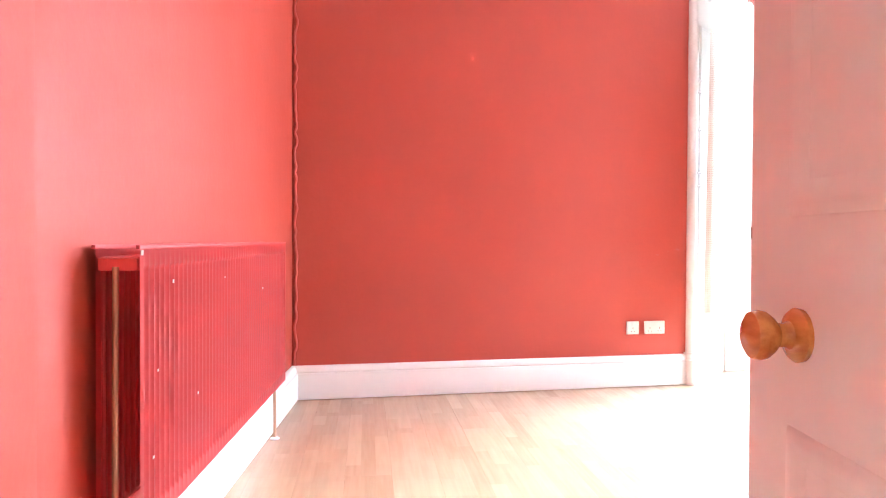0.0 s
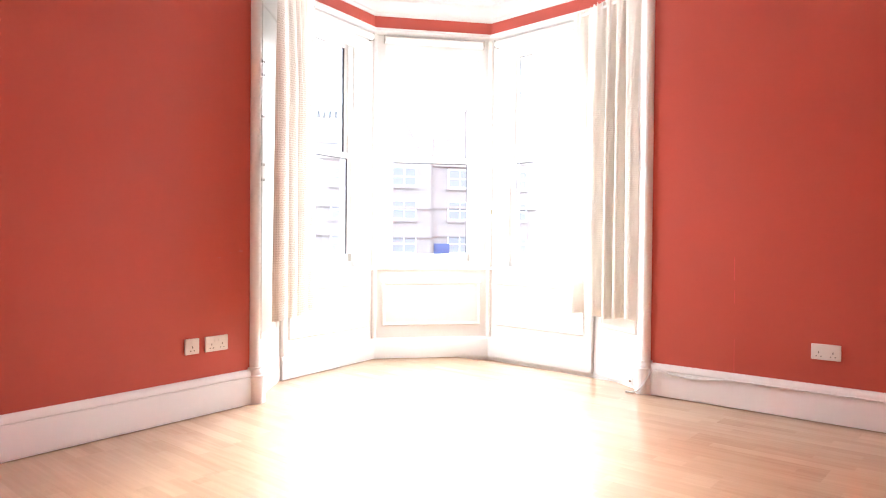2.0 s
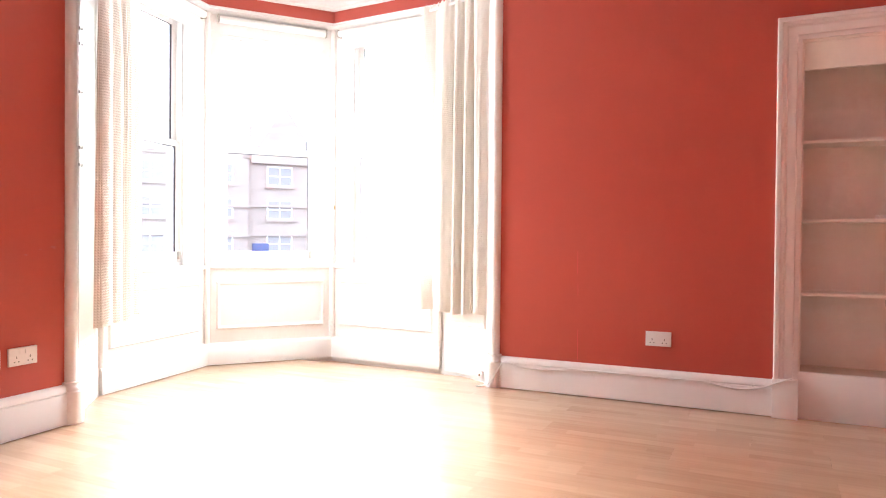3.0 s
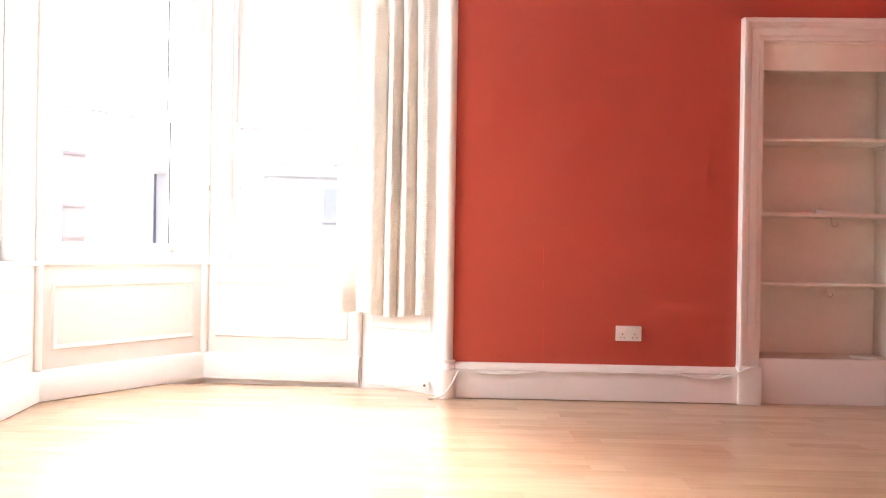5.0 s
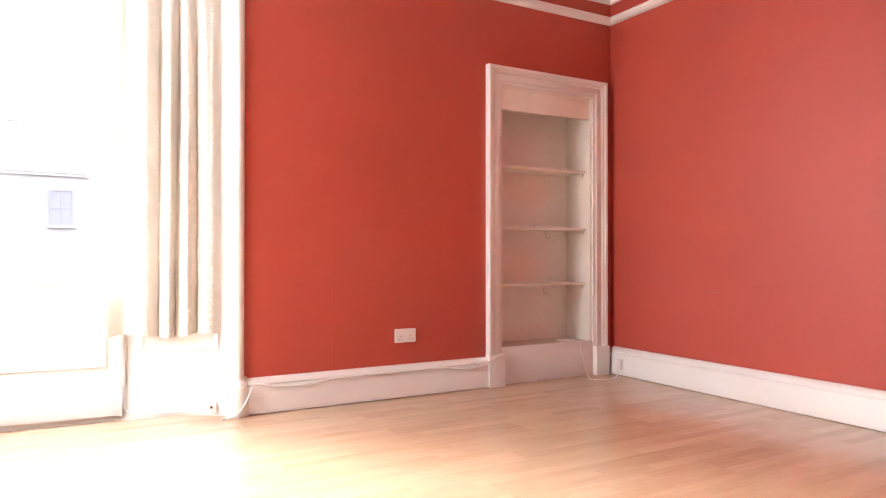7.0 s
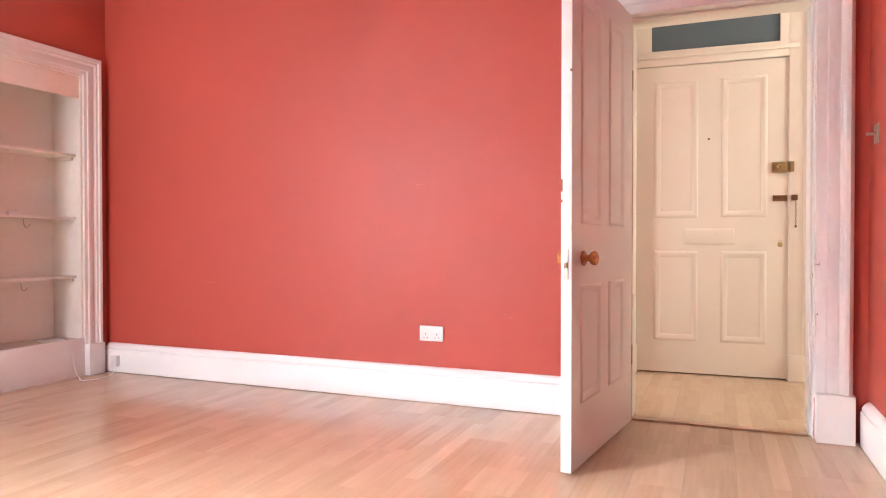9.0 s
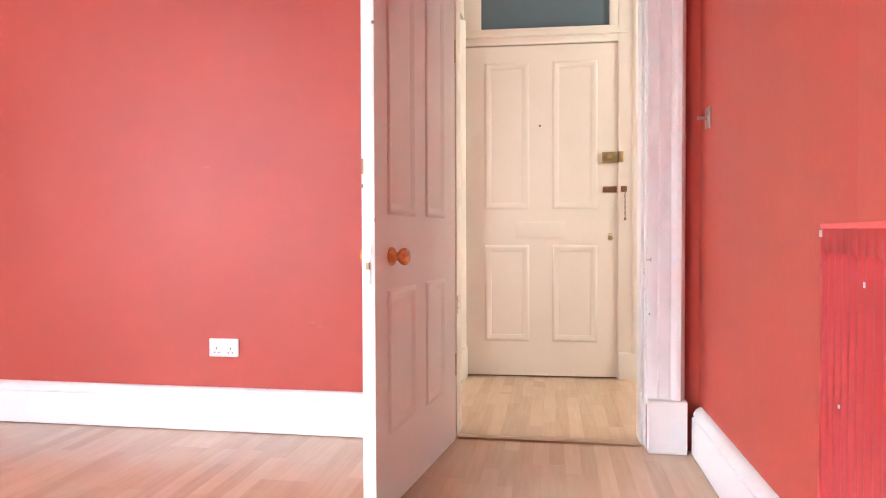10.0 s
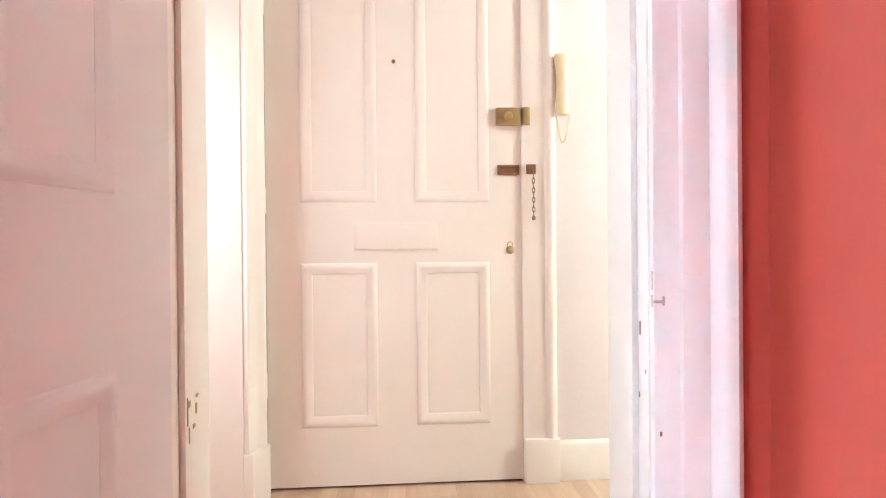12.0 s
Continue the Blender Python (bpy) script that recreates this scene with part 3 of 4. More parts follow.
# hall walls; plan points in the world
hw = [(-0.75, -1.475), FD_R, FD_L, (1.205, -1.385), (1.255, -1.195), (1.75, -1.18)]
wall("wall_hall_south", (-2.4, -1.535), FD_R, (-2.4, -1.75), (0.213, -1.75), -0.12, CEIL_Z, [], [HALL_WALL, HALL_WALL], "pale cream hall wall")
wall("wall_hall_head", FD_R, FD_L, (0.213, -1.75), (1.195, -1.75), 2.75, CEIL_Z, [], [HALL_WALL, HALL_WALL], "pale cream hall wall above the front door")
wall("wall_hall_behind", (0.212, -1.50), (1.196, -1.47), (0.212, -1.75), (1.196, -1.75), -0.12, 2.75, [], [HALL_WALL, HALL_WALL], "landing wall behind the front door")
wall("wall_hall_pier", FD_L, (1.235, -1.20), (1.9, -1.75), (1.9, -1.30), -0.12, CEIL_Z, [], [CREAM, CREAM], "cream painted hall pier beside the front door")
wall("wall_hall_return", (1.235, -1.20), (1.9, -1.18), (1.24, -1.6), (1.9, -1.6), -0.12, CEIL_Z, [], [CREAM, CREAM], "cream painted hall wall")
wall("wall_hall_east", (1.9, -1.18), (1.9, -0.20), (2.1, -1.18), (2.1, -0.20), -0.12, CEIL_Z, [], [HALL_WALL, HALL_WALL], "pale hall wall")
wall("wall_hall_north", (-0.27, -0.205), (-2.4, -0.205), (-0.27, -0.05), (-2.4, -0.05), -0.12, CEIL_Z, [], [HALL_WALL, HALL_WALL], "pale hall wall")
wall("wall_hall_west", (-2.4, -0.20), (-2.4, -1.535), (-2.6, -0.20), (-2.6, -1.535), -0.12, CEIL_Z, [], [HALL_WALL, HALL_WALL], "pale hall wall")
pier_m = along(FD_L, (1.235, -1.20))
pier = thing("pier_casing", pier_m, "cream moulded casing on the side of the front door recess", "trim")
tagged(pier, kind="structure")
architrave("casing", pier, CREAM, [(0.198, 0, 2.30), (0.198, 0, 0.20)], [(0.0, 0), (0, 0.018), (0.05, 0.021), (0.085, 0.025), (0.098, 0.035), (0.118, 0.037), (0.127, 0.03), (0.13, 0.0)], (0, 1, 0))
box("plinth_block", pier, CREAM, (0.06, 0.205, 0, 0.04, 0, 0.2), 0.004)
box("bulkhead", None, CREAM, (1.19, 1.9, -1.36, -0.21, 2.32, 2.9), 0.004, "")
tagged(bpy.data.objects["bulkhead"], "cream painted bulkhead high on the hall wall", "bulkhead", kind="structure")
bm = sweep(bmesh.new(), [(-0.70, -1.471, 0), (0.070, -1.442, 0)][::1], [(0, 0), (0.018, 0), (0.018, 0.14), (0.010, 0.152), (0, 0.155)], (0, 0, 1))
tagged(mesh_object("baseboard", bm, CREAM, True), "cream hall skirting board", "baseboard", kind="structure")

# door entry telephone
ph = thing("entry_phone", hall_m @ pose(-0.155, 0.0, 1.43), "cream plastic door entry telephone on the hall wall", "entry phone")
box("base", ph, OLD_PLASTIC, (-0.024, 0.046, 0.0, 0.026, 0.02, 0.205), 0.006)
bm = bmesh.new()
prof = [(0.0, -0.01), (0.020, -0.004), (0.026, 0.03), (0.022, 0.06), (0.020, 0.12), (0.022, 0.17), (0.028, 0.205), (0.024, 0.225), (0.0, 0.232)]
lathe(bm, prof, 20)
for v in bm.verts:
    v.co.x *= 1.15
    v.co.y = v.co.y * 0.6 + 0.050
mesh_object("handset", bm, OLD_PLASTIC, True, ph, "yellowed plastic handset")
cord = []
for k in range(150):
    s = k / 149
    x = -0.032 + 0.05 * s
    z = -0.115 * math.sin(math.pi * s) * (1 - 0.1 * s)
    a = k * 1.25
    cord.append((x + 0.004 * math.cos(a), 0.03 + 0.004 * math.sin(a), z))
tube("cord", cord, 0.0018, OLD_PLASTIC, ph, "coiled cream cord", steps=2)

# ---- press cupboard ----
press = thing("wall_press", pose(SE[0], 0, 0, 0, 0, 90), "open white painted wall press with three shelves and moulded surround", "cupboard")
P0, P1, PD = PRESS_Y0, PRESS_Y1, 0.29
outer_w = 0.122
PARCH = [(0.0, 0.0), (0.0, 0.014), (0.020, 0.017), (0.026, 0.024), (0.060, 0.026), (0.066, 0.023), (0.072, 0.025), (0.078, 0.034), (0.092, 0.037), (0.098, 0.045), (0.116, 0.047), (outer_w, 0.040), (outer_w, 0.0)]
architrave("surround", press, WHITE, [(P1, 0, 0.20), (P1, 0, 2.075), (P0, 0, 2.075), (P0, 0, 0.20)], PARCH, (0, 1, 0), "moulded white surround")
for x0, x1 in ((P0 - outer_w - 0.004, P0 + 0.002), (P1 - 0.002, P1 + outer_w + 0.004)):
    box("plinth_block", press, WHITE, (x0, x1, 0, 0.056, 0, 0.215), 0.004)
bm = bmesh.new()
add_box(bm, P0, P1, -PD, -PD + 0.02, 0, 2.1)
mesh_object("back_panel", bm, PRESS, parent=press)
box("side_panel", press, PRESS, (P0 - 0.012, P0 + 0.018, -PD + 0.02, -0.002, 0, 2.1), 0.002)
box("side_panel", press, PRESS, (P1 - 0.012, P1 + 0.006, -PD + 0.02, -0.002, 0, 2.1), 0.002)
box("top_panel", press, PRESS, (P0, P1, -PD, 0.0, 2.06, 2.1), 0.001)
box("fascia", press, PRESS, (P0 + 0.002, P1 - 0.002, -0.03, -0.008, 1.91, 2.074), 0.002, "flat painted board above the opening")
box("base_board", press, WHITE, (P0 + 0.001, P1 - 0.001, -0.02, 0.010, 0.0, 0.258), 0.003)
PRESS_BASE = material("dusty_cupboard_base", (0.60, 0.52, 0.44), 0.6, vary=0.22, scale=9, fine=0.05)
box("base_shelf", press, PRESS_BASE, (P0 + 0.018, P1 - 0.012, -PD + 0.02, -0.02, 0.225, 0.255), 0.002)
for z in (1.528, 1.095, 0.690):
    box("shelf", press, PRESS, (P0 + 0.016, P1 - 0.008, -PD + 0.02, -0.045, z - 0.016, z), 0.002)
    box("bearer", press, PRESS, (P0 + 0.018, P0 + 0.036, -PD + 0.022, -0.07, z - 0.040, z - 0.017), 0.002)
for s, z in ((0.40, 1.07), (0.42, 0.665)):
    tube("hook", [(P0 + s, -0.05, z), (P0 + s, -0.05, z - 0.03), (P0 + s - 0.012, -0.045, z - 0.055), (P0 + s - 0.03, -0.04, z - 0.05), (P0 + s - 0.034, -0.04, z - 0.032)], 0.003, STEEL, press, "small cup hook")
wb = tagged(mesh_object("small_box", add_box(bmesh.new(), -0.03, 0.03, -0.02, 0.02, 0, 0.024, 0.004), CEIL, True), "small white plastic box on the middle cupboard shelf", "box")
wb.matrix_world = pose(SE[0] + 0.10, 0.625, 1.095, 0, 0, 78)
lf = tagged(mesh_object("folded_paper", add_box(bmesh.new(), -0.07, 0.07, -0.05, 0.05, 0, 0.005, 0.001), PLASTIC, True), "folded white paper lying on the cupboard base", "paper")
lf.matrix_world = pose(SE[0] + 0.10, 0.36, 0.255, 0, 0, 70)


# ---- sockets and switch ----
def socket(m, label, gang=2, name="wall_socket"):
    w = 0.147 if gang == 2 else 0.087
    s = thing(name, m, label, "wall socket", "wall sockets")
    box("face_plate", s, PLASTIC, (-w / 2, w / 2, 0.0, 0.012, -0.0435, 0.0435), 0.004)
    for k in range(gang):
        cx = (k - (gang - 1) / 2) * 0.070
        rk = box("rocker", s, PLASTIC, (cx * 0.4 - 0.006, cx * 0.4 + 0.006, 0.011, 0.015, 0.012, 0.032), 0.0015)
        bm = bmesh.new()
        add_box(bm, cx - 0.002, cx + 0.002, 0.0115, 0.0124, -0.008, 0.002)
        add_box(bm, cx - 0.014, cx - 0.008, 0.0115, 0.0124, -0.026, -0.021)
        add_box(bm, cx + 0.008, cx + 0.014, 0.0115, 0.0124, -0.026, -0.021)
        mesh_object("pin_holes", bm, DARK, parent=s)
    return s


m_north = along(JL, NW)
m_west = along(MID, SW)
n_at = lambda x: (JL[0] - x) / math.cos(math.atan2(JL[1] - NW[1], JL[0] - NW[0]))
socket(m_north @ pose(n_at(2.582), 0, 0.388), "white double wall socket on the red wall beside the bay")
socket(m_north @ pose(n_at(2.425), 0, 0.388), "white single socket plate on the red wall beside the bay", 1)
socket(pose(SE[0], 1.757, 0.386, 0, 0, 90), "white double wall socket on the red wall above the skirting")
socket(pose(2.176, 0, 0.396), "white double wall socket on the long red wall")
jb = thing("junction_box", pose(4.585, 0.04, 0.085), "small white junction box fixed to the skirting board", "junction box")
box("cover", jb, PLASTIC, (-0.038, 0.038, 0, 0.034, -0.038, 0.038), 0.004)
sw = thing("light_switch", m_west @ pose(dist(MID, SW) - 0.15, 0, 1.40), "square brushed metal light switch with a toggle", "light switch")
box("switch_plate", sw, STEEL, (-0.043, 0.043, 0, 0.006, -0.043, 0.043), 0.002)
bm = lathe(bmesh.new(), [(0, 0), (0.009, 0), (0.009, 0.006), (0.006, 0.008), (0.007, 0.030), (0.0075, 0.036), (0, 0.038)], 16, pose(0, 0.006, 0.0, -90, 0, 0))
mesh_object("toggle", bm, STEEL, True, sw)
ae = thing("aerial_socket", along(JR, B3) @ pose(0.14, 0.0, 0.05), "small white surface aerial socket low on the bay reveal", "aerial socket")
box("cover", ae, PLASTIC, (-0.025, 0.025, 0, 0.02, -0.025, 0.025), 0.003)
bm = lathe(bmesh.new(), [(0, 0), (0.008, 0), (0.007, 0.006), (0, 0.007)], 14, pose(0, 0.02, 0, -90, 0, 0))
mesh_object("terminal", bm, BRONZE, True, ae)

# ---- radiator ----
RY0, RY1 = 1.69, 3.46
rad_len = RY1 - RY0
wx = lambda y: 0.030 + (NW[0] - 0.030) * (y - 1.50) / (NW[1] - 1.50)
# local x runs south along the wall, y out of it
rad = thing("radiator", along((wx(RY1), RY1), (wx(RY0), RY0)), "red painted double panel radiator fixed to the red wall", "radiator")
RZ0, RZ1 = 0.275, 0.945
PF, PB = 0.100, -0.012


def ribbed(y_front, depth, sign):
    bm = bmesh.new()
    n_rib, pitch = int(rad_len / 0.034), 0.034
    xs, off = [], []
    x = 0.02
    xs, off = [0.0, 0.016], [0.0, 0.0]
    while x < rad_len - 0.03:
        for dx, o in ((0.0, 0.0), (0.003, 0.005), (0.007, 0.008), (0.023, 0.008), (0.027, 0.005), (0.030, 0.0)):
            xs.append(x + dx)
            off.append(o)
        x += pitch
    xs.append(rad_len)
    off.append(0.0)
    z_a, z_b = RZ0 + 0.05, RZ1 - 0.05
    rows = [(RZ0, 0), (z_a - 0.012, 0), (z_a, 1), (z_b, 1), (z_b + 0.012, 0), (RZ1, 0)]
    front = [[bm.verts.new((xx, y_front - o * on, z)) for xx, o in zip(xs, off)] for z, on in rows]
    for r0, r1 in zip(front, front[1:]):
        for j in range(len(xs) - 1):
            bm.faces.new((r0[j], r0[j + 1], r1[j + 1], r1[j]))
    ext = bmesh.ops.solidify(bm, geom=bm.faces[:], thickness=0.0025)
    return bm


mesh_object("front_panel", ribbed(PF, 0.012, 1), RED_GLOSS, True, rad, "ribbed red front panel")
mesh_object("rear_panel", ribbed(PB + 0.012, 0.012, 1), RED_GLOSS, False, rad, "ribbed red rear panel")
for z in (RZ0 + 0.022, RZ1 - 0.028):
    bm = bmesh.new()
    for y in (PF - 0.009, PB + 0.012):
        add_box(bm, 0.004, rad_len - 0.03, y - 0.009, y + 0.005, z - 0.010, z + 0.010, 0.004)
    mesh_object("header", bm, RED_GLOSS, True, rad, "red radiator header channel")
top = bmesh.new()
for y in (PF - 0.004, PB + 0.008):
    add_box(top, 0.0, rad_len, y - 0.006, y + 0.004, RZ1, RZ1 + 0.010, 0.002)
mesh_object("top_rail", top, RED_GLOSS, True, rad)
for x in (rad_len - 0.012, 0.012):
    for z in (RZ1 - 0.05, RZ0 + 0.01):
        box("cross_tube", rad, RED_GLOSS, (x - 0.008, x + 0.008, PB + 0.014, PF - 0.008, z, z + 0.03), 0.004)
tube("pipe", [(0.07, 0.05, RZ0 + 0.03), (0.055, 0.055, RZ0 - 0.02), (0.055, 0.06, 0.2), (0.055, 0.06, 0.0)], 0.0075, COPPER, rad, "thin copper feed pipe")
bm = lathe(bmesh.new(), [(0, 0), (0.024, 0), (0.024, 0.004), (0.010, 0.010), (0, 0.010)], 20, pose(0.055, 0.06, 0.0))
mesh_object("pipe_collar", bm, PLASTIC, True, rad)
tube("pipe", [(rad_len + 0.012, 0.05, RZ1 - 0.04), (rad_len + 0.016, 0.05, 0.6), (rad_len + 0.016, 0.05, 0.1), (rad_len + 0.016, 0.05, 0.0)], 0.0075, COPPER, rad, "thin copper feed pipe")
for x in (0.3, rad_len - 0.3):
    box("bracket", rad, STEEL, (x, x + 0.03, -0.020, PB + 0.008, 0.4, 0.85), 0.002)


rnd = random.Random(2)
for x, z in ((1.554, 0.860), (1.660, 0.646), (0.504, 0.765), (1.071, 0.843), (1.35, 0.52), (1.69, 0.44)):
    box("paint_chip", rad, WHITE, (x - rnd.uniform(0.002, 0.005), x + 0.003, PF - 0.001, PF + 0.0008, z - rnd.uniform(0.003, 0.006), z + 0.003), 0.0, "pale chip in the red enamel")
box("end_cap", rad, WHITE, (rad_len - 0.016, rad_len - 0.002, PF + 0.0005, PF + 0.0022, RZ1 - 0.014, RZ1 - 0.002), 0.0006, "worn pale corner of the panel")

# ---- bay ----
def bay_side(a, b, nm, panel_top, panel_bottom, inset):
    """A moulded panel planted on the woodwork between a and b."""
    L = dist(a, b)
    t = thing(nm, along(a, b), "white painted moulded panel in the bay", "wall panel", "bay panels")
    tagged(t, kind="structure")
    bm = bmesh.new()
    panel_moulding(bm, inset, L - inset, panel_bottom, panel_top, 0.0, 0.014, 0.032, 1)
    mesh_object("panel_moulding", bm, WHITE, True, t)
    return t


for a, b in ((B3, B2), (B2, B1), (B1, B0)):
    bay_side(a, b, "bay_panel", 0.635, 0.270, 0.075)
for a, b in ((JR, B3), (B0, JL)):
    bay_side(a, b, "reveal_panel", 2.45, 0.36, 0.10)


def window(a, b, number, label):
    L = dist(a, b)
    w = thing("window_%d" % number, along(a, b), label, "window")
    tagged(w, kind="structure")
    x0, x1, z0, z1, y = BAY_MARGIN, L - BAY_MARGIN, 0.755, 2.60, -0.125
    box("window_sill", w, WHITE, (x0 - 0.09, x1 + 0.09, -0.12, 0.020, z0 - 0.022, z0 + 0.004), 0.006, "white painted sill")
    bm = bmesh.new()
    for c in ((x0, x0 + 0.028, z0, z1), (x1 - 0.028, x1, z0, z1)):
        add_box(bm, c[0], c[1], y - 0.09, y + 0.0, c[2], c[3], 0.003)
    add_box(bm, x0 + 0.028, x1 - 0.028, y - 0.09, y, z0 + 0.004, z0 + 0.03, 0.003)
    add_box(bm, x0 + 0.028, x1 - 0.028, y - 0.09, y, z1 - 0.03, z1, 0.003)
    mesh_object("window_frame", bm, WHITE, True, w)
    for nm, za, zb, yy in (("lower_sash", z0 + 0.03, 1.675, y - 0.008), ("upper_sash", 1.648, z1 - 0.03, y - 0.046)):
        bm = bmesh.new()
        st, rail_b, rail_t = 0.042, (0.075 if nm[0] == "l" else 0.04), 0.04
        xa, xb = x0 + 0.028, x1 - 0.028
        add_box(bm, xa, xa + st, yy - 0.036, yy, za, zb, 0.003)
        add_box(bm, xb - st, xb, yy - 0.036, yy, za, zb, 0.003)
        add_box(bm, xa + st, xb - st, yy - 0.036, yy, za, za + rail_b, 0.003)
        add_box(bm, xa + st, xb - st, yy - 0.036, yy, zb - rail_t, zb, 0.003)
        sash = mesh_object(nm, bm, WHITE, True, w)
        pane = box("pane", sash, GLASS, (xa + st - 0.004, xb - st + 0.004, yy - 0.021, yy - 0.015, za + rail_b - 0.004, zb - rail_t + 0.004), 0.0)
        pane.visible_shadow = False
        bm = bmesh.new()
        # xa strip widened per window, its dark standing in for the shaded outer reveal
        for c in ((xa + st - 0.001, xa + st + (0.002, 0.006, 0.016)[number - 1]), (xb - st - 0.002, xb - st + 0.001)):
            add_box(bm, c[0], c[1], yy - 0.015, yy - 0.010, za + rail_b, zb - rail_t)
        add_box(bm, xa + st + 0.009, xb - st - 0.002, yy - 0.015, yy - 0.010, zb - rail_t - 0.006, zb - rail_t + 0.001)
        mesh_object("seal_and_reveal_shade", bm, RUBBER, False, sash)
    box("sash_catch", w, STEEL, (x0 + 0.045, x0 + 0.06, y - 0.01, y + 0.012, z0 + 0.05, z0 + 0.11), 0.002, "small steel sash catch")
    # boxed shutters at each side of the opening
    for c in ((x0 + 0.0005, x0 + 0.014), (x1 - 0.014, x1 - 0.0005)):
        box("side_lining", w, WHITE, (c[0], c[1], y + 0.002, -0.006, z0 + 0.006, z1 - 0.002), 0.002)
    rnd = random.Random(number)
    for k in range(7):
        xx = rnd.uniform(x0 + 0.03, x1 - 0.05)
        box("paint_chip", w, DARK, (xx, xx + rnd.uniform(0.006, 0.022), y + 0.006, y + 0.011, z0 + 0.0042, z0 + 0.0062), 0.0, "dark chip along the sill joint")
    # roller blind, rolled up
    bl = thing("roller_blind", along(a, b), "white roller blind rolled up under the window head", "roller blind", "roller blinds")
    bm = lathe(bmesh.new(), [(0.0, 0.0), (0.028, 0.0), (0.028, L - 0.17), (0.0, L - 0.17)], 20, pose(0.085, 0.034, 2.612, 0, 90, 0))
    mesh_object("roller", bm, WHITE, True, bl)
    box("fabric", bl, CEIL, (0.09, L - 0.09, 0.004, 0.008, 2.50, 2.61), 0.001, "rolled white blind fabric")
    bm = lathe(bmesh.new(), [(0.0, 0.0), (0.009, 0.0), (0.009, L - 0.19), (0.0, L - 0.19)], 12, pose(0.095, 0.008, 2.498, 0, 90, 0))
    mesh_object("bottom_bar", bm, WHITE, True, bl)
    for x in (0.070, L - 0.080):
        box("bracket", bl, STEEL, (x, x + 0.008, 0.0, 0.05, 2.585, 2.645), 0.001)
    return w


for number, (a, b) in enumerate(((B3, B2), (B2, B1), (B1, B0)), 1):
    window(a, b, number, "tall white sash window of the bay with a roller blind above")

# beads down the bay corners and the round posts at its mouth
for p in (B3, B2, B1, B0):
    c = Vector(p) + (Vector((4.0, 3.9)) - Vector(p)).normalized() * 0.012
    bm = lathe(bmesh.new(), [(0.022, 0.17), (0.022, RAIL_Z)], 16, pose(c.x, c.y, 0))
    tagged(mesh_object("corner_bead", bm, WHITE, True), "white painted rounded bead in the bay corner", "corner bead", "bay corner beads", "structure")
posts = []
for p in (JR, JL):
    post = thing("bay_post", pose(p[0], p[1], 0), "white painted round moulded post at the mouth of the bay", "post", "bay posts")
    tagged(post, kind="structure")
    posts.append(post)
    bm = lathe(bmesh.new(), [(0.035, 0.0), (0.035, RAIL_Z)], 24)
    mesh_object("shaft", bm, WHITE, True, post)
    bm = lathe(bmesh.new(), [(0.0, 0.0), (0.066, 0.0), (0.066, 0.165), (0.060, 0.172), (0.060, 0.180), (0.050, 0.192), (0.042, 0.205), (0.0, 0.205)], 24)
    mesh_object("plinth", bm, WHITE, True, post)
    bm = bmesh.new()
    lathe(bm, [(0.048, 0.205), (0.048, 0.215), (0.0, 0.215)], 20)
    mesh_object("ring", bm, WHITE, True, post)

latch = tagged(mesh_object("shutter_latch", add_box(bmesh.new(), -0.01, 0.01, -0.01, 0.012, -0.018, 0.018, 0.004), BRASS, True), "small brass shutter latch on the bay corner", "latch")
latch.matrix_world = pose(5.100, 4.362, 1.222, 0, 0, 50)


